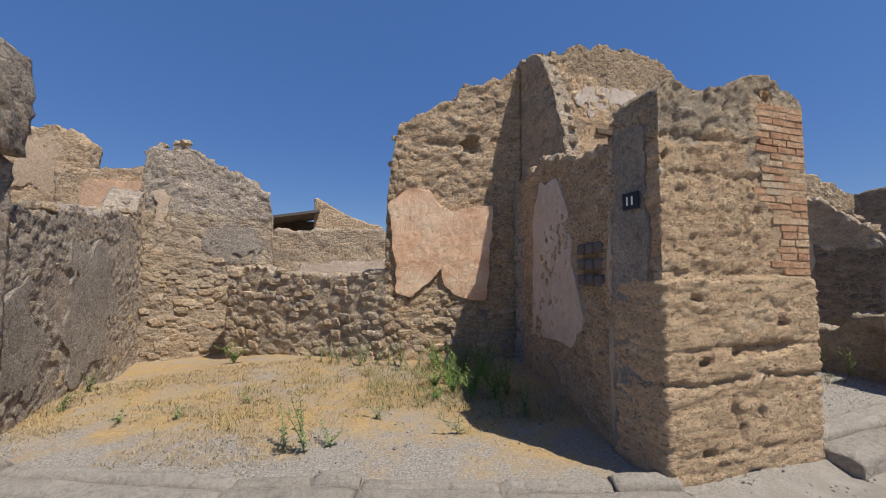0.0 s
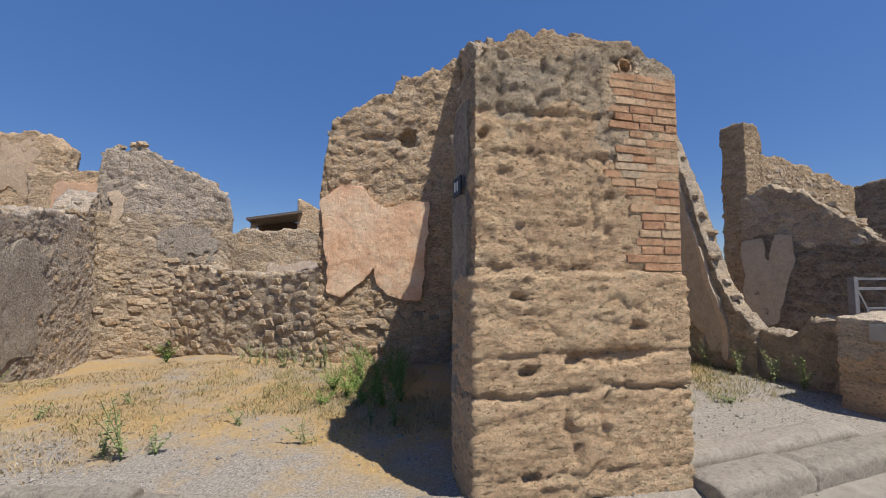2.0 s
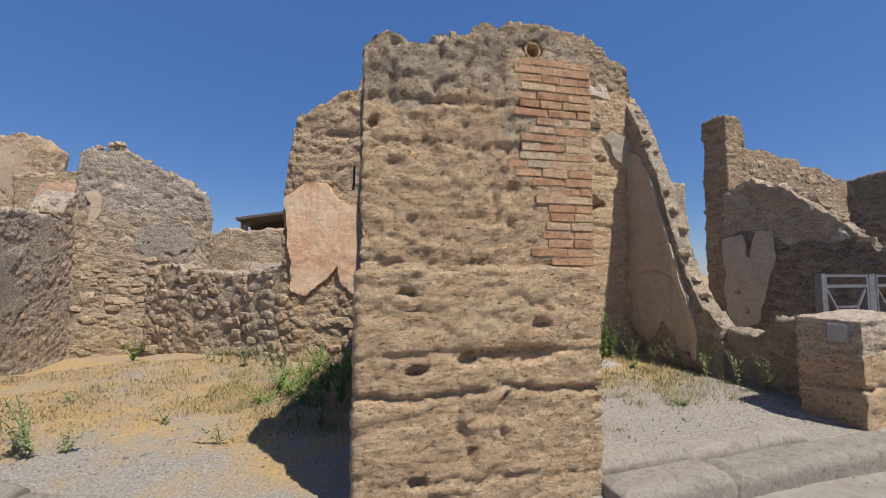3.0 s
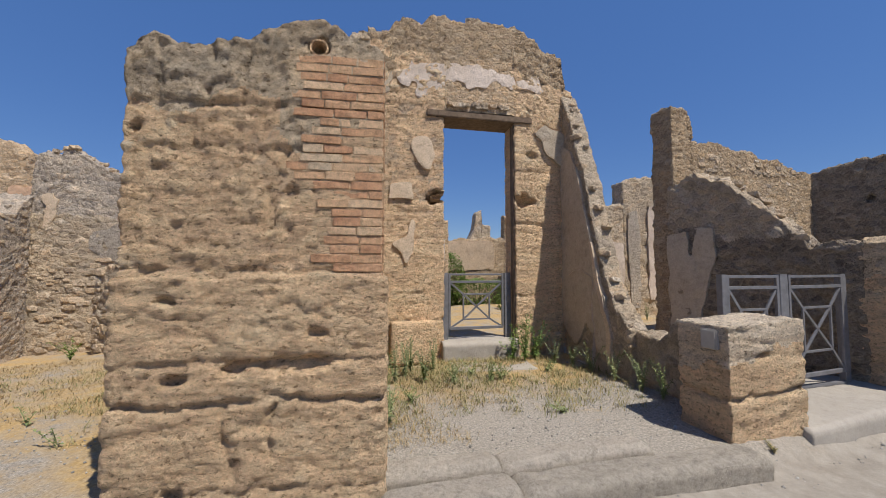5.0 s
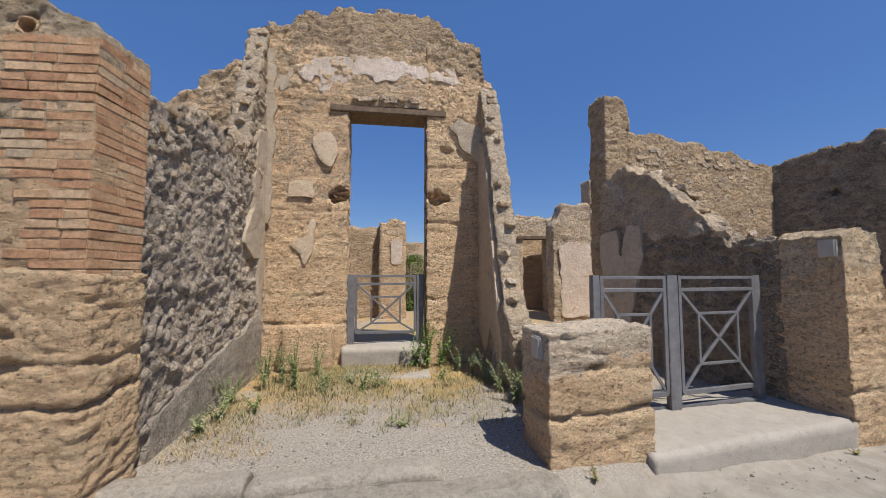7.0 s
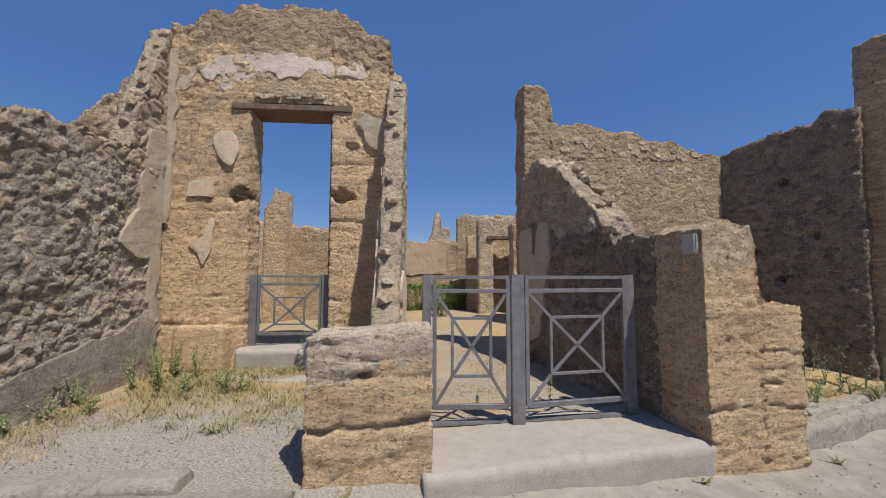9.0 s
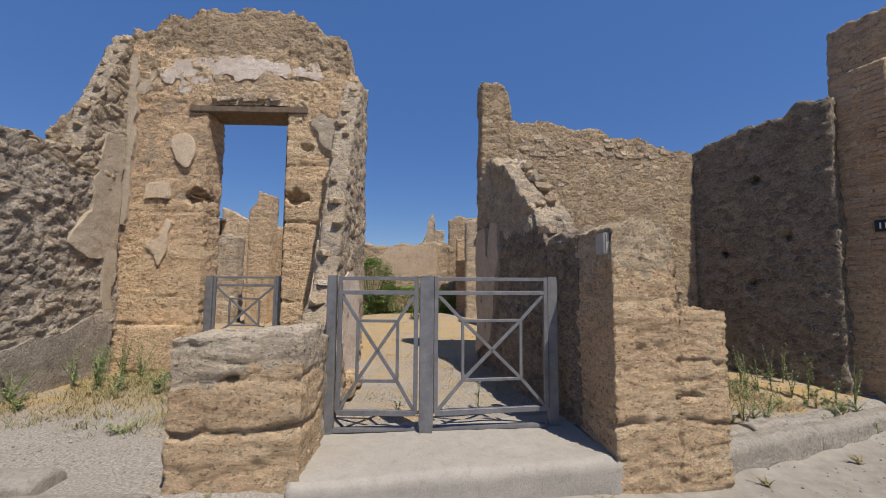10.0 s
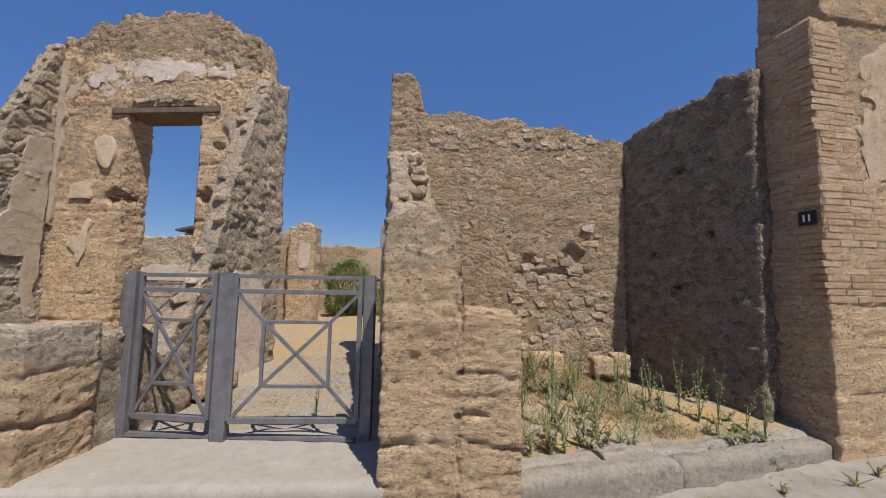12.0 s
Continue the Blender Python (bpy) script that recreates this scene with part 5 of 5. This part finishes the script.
L1 = "grey-green weed with narrow leaves growing from the gravel"
L2 = "fresh green leafy weed at the foot of a wall"
for x, y, h, n in ((0.05, 3.75, 0.55, 4), (-0.1, 3.85, 0.35, 3), (0.25, 3.8, 0.25, 3), (0.75, 4.2, 0.18, 2), (1.35, 3.62, 0.2, 2), (2.12, 3.75, 0.42, 5), (1.92, 3.85, 0.3, 3), (2.3, 4.6, 0.45, 6), (2.15, 4.9, 0.4, 6), (1.95, 5.2, 0.4, 5), (2.4, 5.3, 0.5, 6), (2.55, 5.7, 0.45, 5), (0.9, 6.55, 0.4, 4), (1.5, 6.3, 0.5, 4), (2.0, 6.15, 0.4, 4), (-1.6, 5.0, 0.2, 2), (-1.1, 4.9, 0.2, 2), (-0.5, 5.2, 0.15, 2), (-2.3, 5.6, 0.25, 4), (-2.4, 6.4, 0.3, 4)):
    weed(x, y, h, n, M_LEAF, L1)
for x, y, h, n in ((2.1, 4.3, 0.4, 9), (2.3, 4.4, 0.5, 9), (2.05, 4.75, 0.45, 9), (2.35, 5.0, 0.55, 9), (2.5, 5.4, 0.55, 8), (2.2, 5.5, 0.45, 8), (1.9, 4.5, 0.3, 8), (1.75, 4.75, 0.35, 9), (1.6, 5.0, 0.35, 9), (1.85, 5.15, 0.4, 9), (1.5, 4.6, 0.22, 7), (2.0, 5.9, 0.5, 7), (2.4, 5.85, 0.5, 7)):
    weed(x, y, h, n, M_LEAF2, L2, leaf=0.075, spread=0.2)
for x, y, h, n in ((4.2, 4.6, 0.5, 5), (4.35, 4.75, 0.45, 5), (4.1, 5.1, 0.4, 4), (4.9, 4.35, 0.28, 5), (4.75, 4.9, 0.5, 4), (5.35, 4.3, 0.24, 4), (5.5, 4.35, 0.22, 4), (5.2, 4.6, 0.18, 3), (6.6, 4.95, 0.35, 5), (6.75, 4.7, 0.35, 5), (6.85, 4.4, 0.4, 5), (6.9, 4.0, 0.4, 5), (6.95, 3.6, 0.45, 5), (4.0, 3.4, 0.2, 5), (4.05, 3.7, 0.28, 5), (4.0, 4.1, 0.35, 6), (4.3, 3.9, 0.2, 4), (4.55, 4.5, 0.4, 6), (4.45, 5.0, 0.5, 6), (5.75, 3.3, 0.08, 3), (6.3, 4.6, 0.15, 4), (6.95, 3.3, 0.4, 4)):
    weed(x, y, h * 1.1, n + 2, M_LEAF3 if n % 2 else M_LEAF, L1)
for x, y, h, n in ((6.2, 5.1, 0.75, 9), (6.4, 5.2, 0.65, 8), (6.05, 5.2, 0.5, 6), (-1.0, 7.6, 0.4, 6)):
    weed(x, y, h, n, M_LEAF2, L2, leaf=0.1, spread=0.2)
for x, y, h, n in ((10.9, 4.3, 0.5, 5), (11.2, 4.0, 0.45, 5), (11.5, 4.4, 0.55, 5), (11.9, 4.25, 0.5, 5), (12.1, 4.1, 0.5, 5), (12.35, 4.2, 0.45, 5), (12.6, 4.05, 0.5, 5), (12.9, 3.85, 0.45, 4), (12.75, 4.3, 0.5, 4), (10.8, 3.4, 0.25, 5), (10.75, 3.7, 0.3, 5), (11.2, 3.6, 0.35, 4), (11.7, 4.8, 0.6, 5), (12.2, 4.7, 0.55, 5), (11.1, 4.9, 0.5, 5), (8.9, 3.7, 0.35, 4), (9.2, 4.2, 0.4, 4), (8.1, 3.6, 0.2, 3), (11.0, 8.0, 0.5, 9), (11.4, 7.9, 0.5, 9)):
    weed(x, y, h, max(2, n - 2), M_LEAF3, L1, leaf=0.055, spread=0.08)
for x, y, h, n in ((10.8, 3.2, 0.3, 7), (10.85, 3.9, 0.45, 7), (11.05, 4.3, 0.5, 8), (11.3, 3.5, 0.35, 6), (11.0, 3.55, 0.3, 7), (11.6, 4.6, 0.6, 7), (12.0, 4.5, 0.65, 7), (12.3, 4.4, 0.6, 7), (12.5, 4.2, 0.6, 6), (12.75, 4.0, 0.6, 6), (12.95, 3.7, 0.6, 6), (11.4, 4.9, 0.5, 7)):
    weed(x, y, h, max(3, n - 3), M_LEAF3, "tall silvery grey-green weed in a ruined shop", leaf=0.055, spread=0.06, group="weeds in the ruined shop")
for k in range(44):
    weed(_v.uniform(10.75, 12.9), _v.uniform(3.35, 4.7), _v.uniform(0.1, 0.24), 4, _v.choice((M_LEAF3, M_MEADOW, M_LEAF)), "low half-dry weed in a ruined shop", leaf=0.05, spread=0.09, group="weeds in the ruined shop")
for k in range(34):
    weed(_v.uniform(10.72, 11.7), _v.uniform(3.25, 4.9), _v.uniform(0.22, 0.5), 5, _v.choice((M_LEAF3, M_MEADOW, M_MEADOW)), "half-dry yellow-green weed in a ruined shop", leaf=0.055, spread=0.13, group="weeds in the ruined shop")
for k in range(14):
    _x = 0.2 + 0.16 * k + _v.uniform(-0.08, 0.08)
    weed(_x, (8.65 - 0.714 * (_x + 1.3) if _x < 1.36 else 6.75 - 0.32 * (_x - 1.36)) - _v.uniform(0.2, 0.5), _v.uniform(0.25, 0.5), 4, M_LEAF3, "pale grey-green weed at the foot of a low wall", leaf=0.05, spread=0.14)
for x, y, h in ((4.9, 2.1, 0.1), (5.9, 2.08, 0.12), (7.0, 2.25, 0.12), (10.9, 2.6, 0.12), (12.0, 2.9, 0.14), (12.6, 3.1, 0.14), (3.95, 2.2, 0.14), (8.3, 2.47, 0.08), (9.6, 2.47, 0.1), (13.2, 3.2, 0.2), (13.5, 3.35, 0.2)):
    weed(x, y, h * 0.7, 6, M_MEADOW, "small dry weed in the joint between kerb and street", leaf=0.035, spread=0.07, group="weeds along the kerb")


def bush(name, c, size, count, label, category="bush"):
    """A shrub of many small leaves on short twigs, denser at the rim."""
    t = holder(name, c, label, category)
    bt, bl = bmesh.new(), bmesh.new()
    for _ in range(26):
        e = Vector((_v.uniform(-.8, .8) * size[0] / 2, _v.uniform(-.8, .8) * size[1] / 2, size[2] * _v.uniform(0.5, 0.9)))
        stem(bt, [Vector((e.x * 0.5, e.y * 0.5, 0)), e * 0.6, e], 0.02)
    for _ in range(count):
        u = Vector((_v.gauss(0, 1), _v.gauss(0, 1), _v.gauss(0, 1))).normalized() * _v.uniform(0.6, 1.0) ** 0.5
        p = Vector((u.x * size[0] / 2, u.y * size[1] / 2, size[2] * (0.5 + 0.5 * u.z)))
        p += u * 0.12 * size[2] * noise.noise(p * 2.5 + Vector(c))
        leaf_quad(bl, p, Vector((u.x + _v.uniform(-.5, .5), u.y + _v.uniform(-.5, .5), u.z + _v.uniform(0, .8))), _v.uniform(0.04, 0.09), 0.018)
    part("twigs", bt, M_WOOD, t)["kind"] = "stuff"
    part("leaves", bl, M_LEAF2, t)["kind"] = "stuff"


bush("hedge", (7.9, 12.3, 0.4), (3.6, 0.9, 0.95), 9000, "clipped green hedge before a far garden wall", "hedge")
bush("shrub", (6.6, 12.1, 0.4), (1.5, 1.3, 1.9), 7000, "rounded dark green shrub in the garden")
bush("shrub", (8.3, 10.6, 0.45), (0.6, 0.6, 0.4), 500, "small round green shrub in dry grass")


def grass(name, boxes, count, hmax, label, material=M_STRAW):
    """Dry blades in tufts over a piece of ground."""
    verts, faces = [], []
    rnd = random.Random(len(boxes) * 7 + count)
    total = 0
    while total < count:
        x0, x1, y0, y1 = rnd.choice(boxes)
        cx, cy = rnd.uniform(x0, x1), rnd.uniform(y0, y1)
        if cy - edge_y(cx) < 0.5:
            continue
        f = noise.fractal(Vector((cx * 0.9, cy * 0.9, 2)), 1, 2, 3) + 0.25 * min(1.0, (cy - edge_y(cx) - 1.0))
        if f < rnd.uniform(-0.25, 0.45):
            continue
        for _ in range(rnd.randint(6, 16)):
            x, y = cx + rnd.gauss(0, 0.05), cy + rnd.gauss(0, 0.05)
            z = ground_z(x, y) - 0.01
            a = rnd.uniform(0, 6.28)
            h = rnd.uniform(0.3, 1.0) * hmax
            w = rnd.uniform(0.002, 0.0042)
            lx, ly = math.cos(a) * h * rnd.uniform(0.4, 1.7), math.sin(a) * h * rnd.uniform(0.4, 1.7)
            px, py = -math.sin(a) * w, math.cos(a) * w
            k = len(verts)
            verts += [(x - px, y - py, z), (x + px, y + py, z), (x + lx * .4 + px * .7, y + ly * .4 + py * .7, z + h * .6), (x + lx * .4 - px * .7, y + ly * .4 - py * .7, z + h * .6), (x + lx, y + ly, z + h * .8)]
            faces += [(k, k + 1, k + 2, k + 3), (k + 3, k + 2, k + 4)]
            total += 1
    me = bpy.data.meshes.new(name)
    me.from_pydata(verts, [], faces)
    me.materials.append(material)
    tagged(new(name, me), label, "grass", "", "stuff")


grass("dry_grass", [(-2.7, 2.9, 3.6, 7.4)], 26000, 0.065, "dry straw-coloured grass over gravel")
grass("dry_grass", [(-2.4, 2.8, 4.4, 6.6), (0.8, 2.6, 3.6, 6.2)], 5000, 0.12, "half-dry greenish grass tufts over gravel", M_MEADOW)
grass("dry_grass", [(3.9, 7.0, 3.2, 5.4), (3.9, 7.0, 4.2, 5.4)], 7000, 0.12, "sparse half-dry grass tufts on gravel", M_MEADOW)
grass("dry_grass", [(3.95, 7.0, 3.6, 5.4), (3.9, 4.8, 2.9, 5.2)], 7000, 0.07, "dry straw-coloured tufts on gravel")
grass("dry_grass", [(10.5, 13.0, 3.1, 5.2)], 3500, 0.08, "half-dry grass in a ruined shop", M_MEADOW)
grass("dry_grass", [(10.5, 13.0, 3.2, 5.2)], 14000, 0.085, "dry straw-coloured grass in a ruined shop")
grass("dry_grass", [(7.6, 9.5, 3.5, 6), (4.5, 10.5, 6, 12)], 12000, 0.045, "dry grass beyond the gate")


def pebbles(name, boxes, count, label):
    verts, faces = [], []
    rnd = random.Random(count)
    for _ in range(count):
        x0, x1, y0, y1 = rnd.choice(boxes)
        x, y = rnd.uniform(x0, x1), rnd.uniform(y0, y1)
        r = rnd.uniform(0.004, 0.012) * (2.0 if rnd.random() < 0.05 else 1)
        z = ground_z(x, y) + r * 0.3
        k = len(verts)
        for dx, dy, dz in ((1, 0, 0), (-1, 0, 0), (0, 1, 0), (0, -1, 0), (0, 0, 0.8), (0, 0, -0.8)):
            verts.append((x + dx * r * rnd.uniform(.7, 1.3), y + dy * r * rnd.uniform(.7, 1.3), z + dz * r))
        for a, b, c in ((0, 2, 4), (2, 1, 4), (1, 3, 4), (3, 0, 4), (2, 0, 5), (1, 2, 5), (3, 1, 5), (0, 3, 5)):
            faces.append((k + a, k + b, k + c))
    me = bpy.data.meshes.new(name)
    me.from_pydata(verts, [], faces)
    me.materials.append(M_PEBBLE)
    tagged(new(name, me), label, "gravel", "", "stuff")


M_PEBBLE = leaf_material("pebble", (0.16, 0.15, 0.135), (0.42, 0.39, 0.345))
pebbles("gravel", [(-2.5, 2.4, 3.2, 6.5), (3.8, 7.0, 2.8, 5.2), (7.6, 9.6, 3.3, 8), (10.7, 13, 3.2, 4.6), (3.7, 7, 2.6, 3.8), (-1, 2.3, 3.1, 4.2)], 3600, "scattered pale and grey gravel stones")
pebbles("gravel", [(2.2, 7.0, 1.9, 2.25), (7.4, 11.0, 2.1, 2.5), (10.8, 14, 2.3, 3.0), (2.1, 4.2, 1.9, 2.3)], 500, "small stones on the dusty street edge")
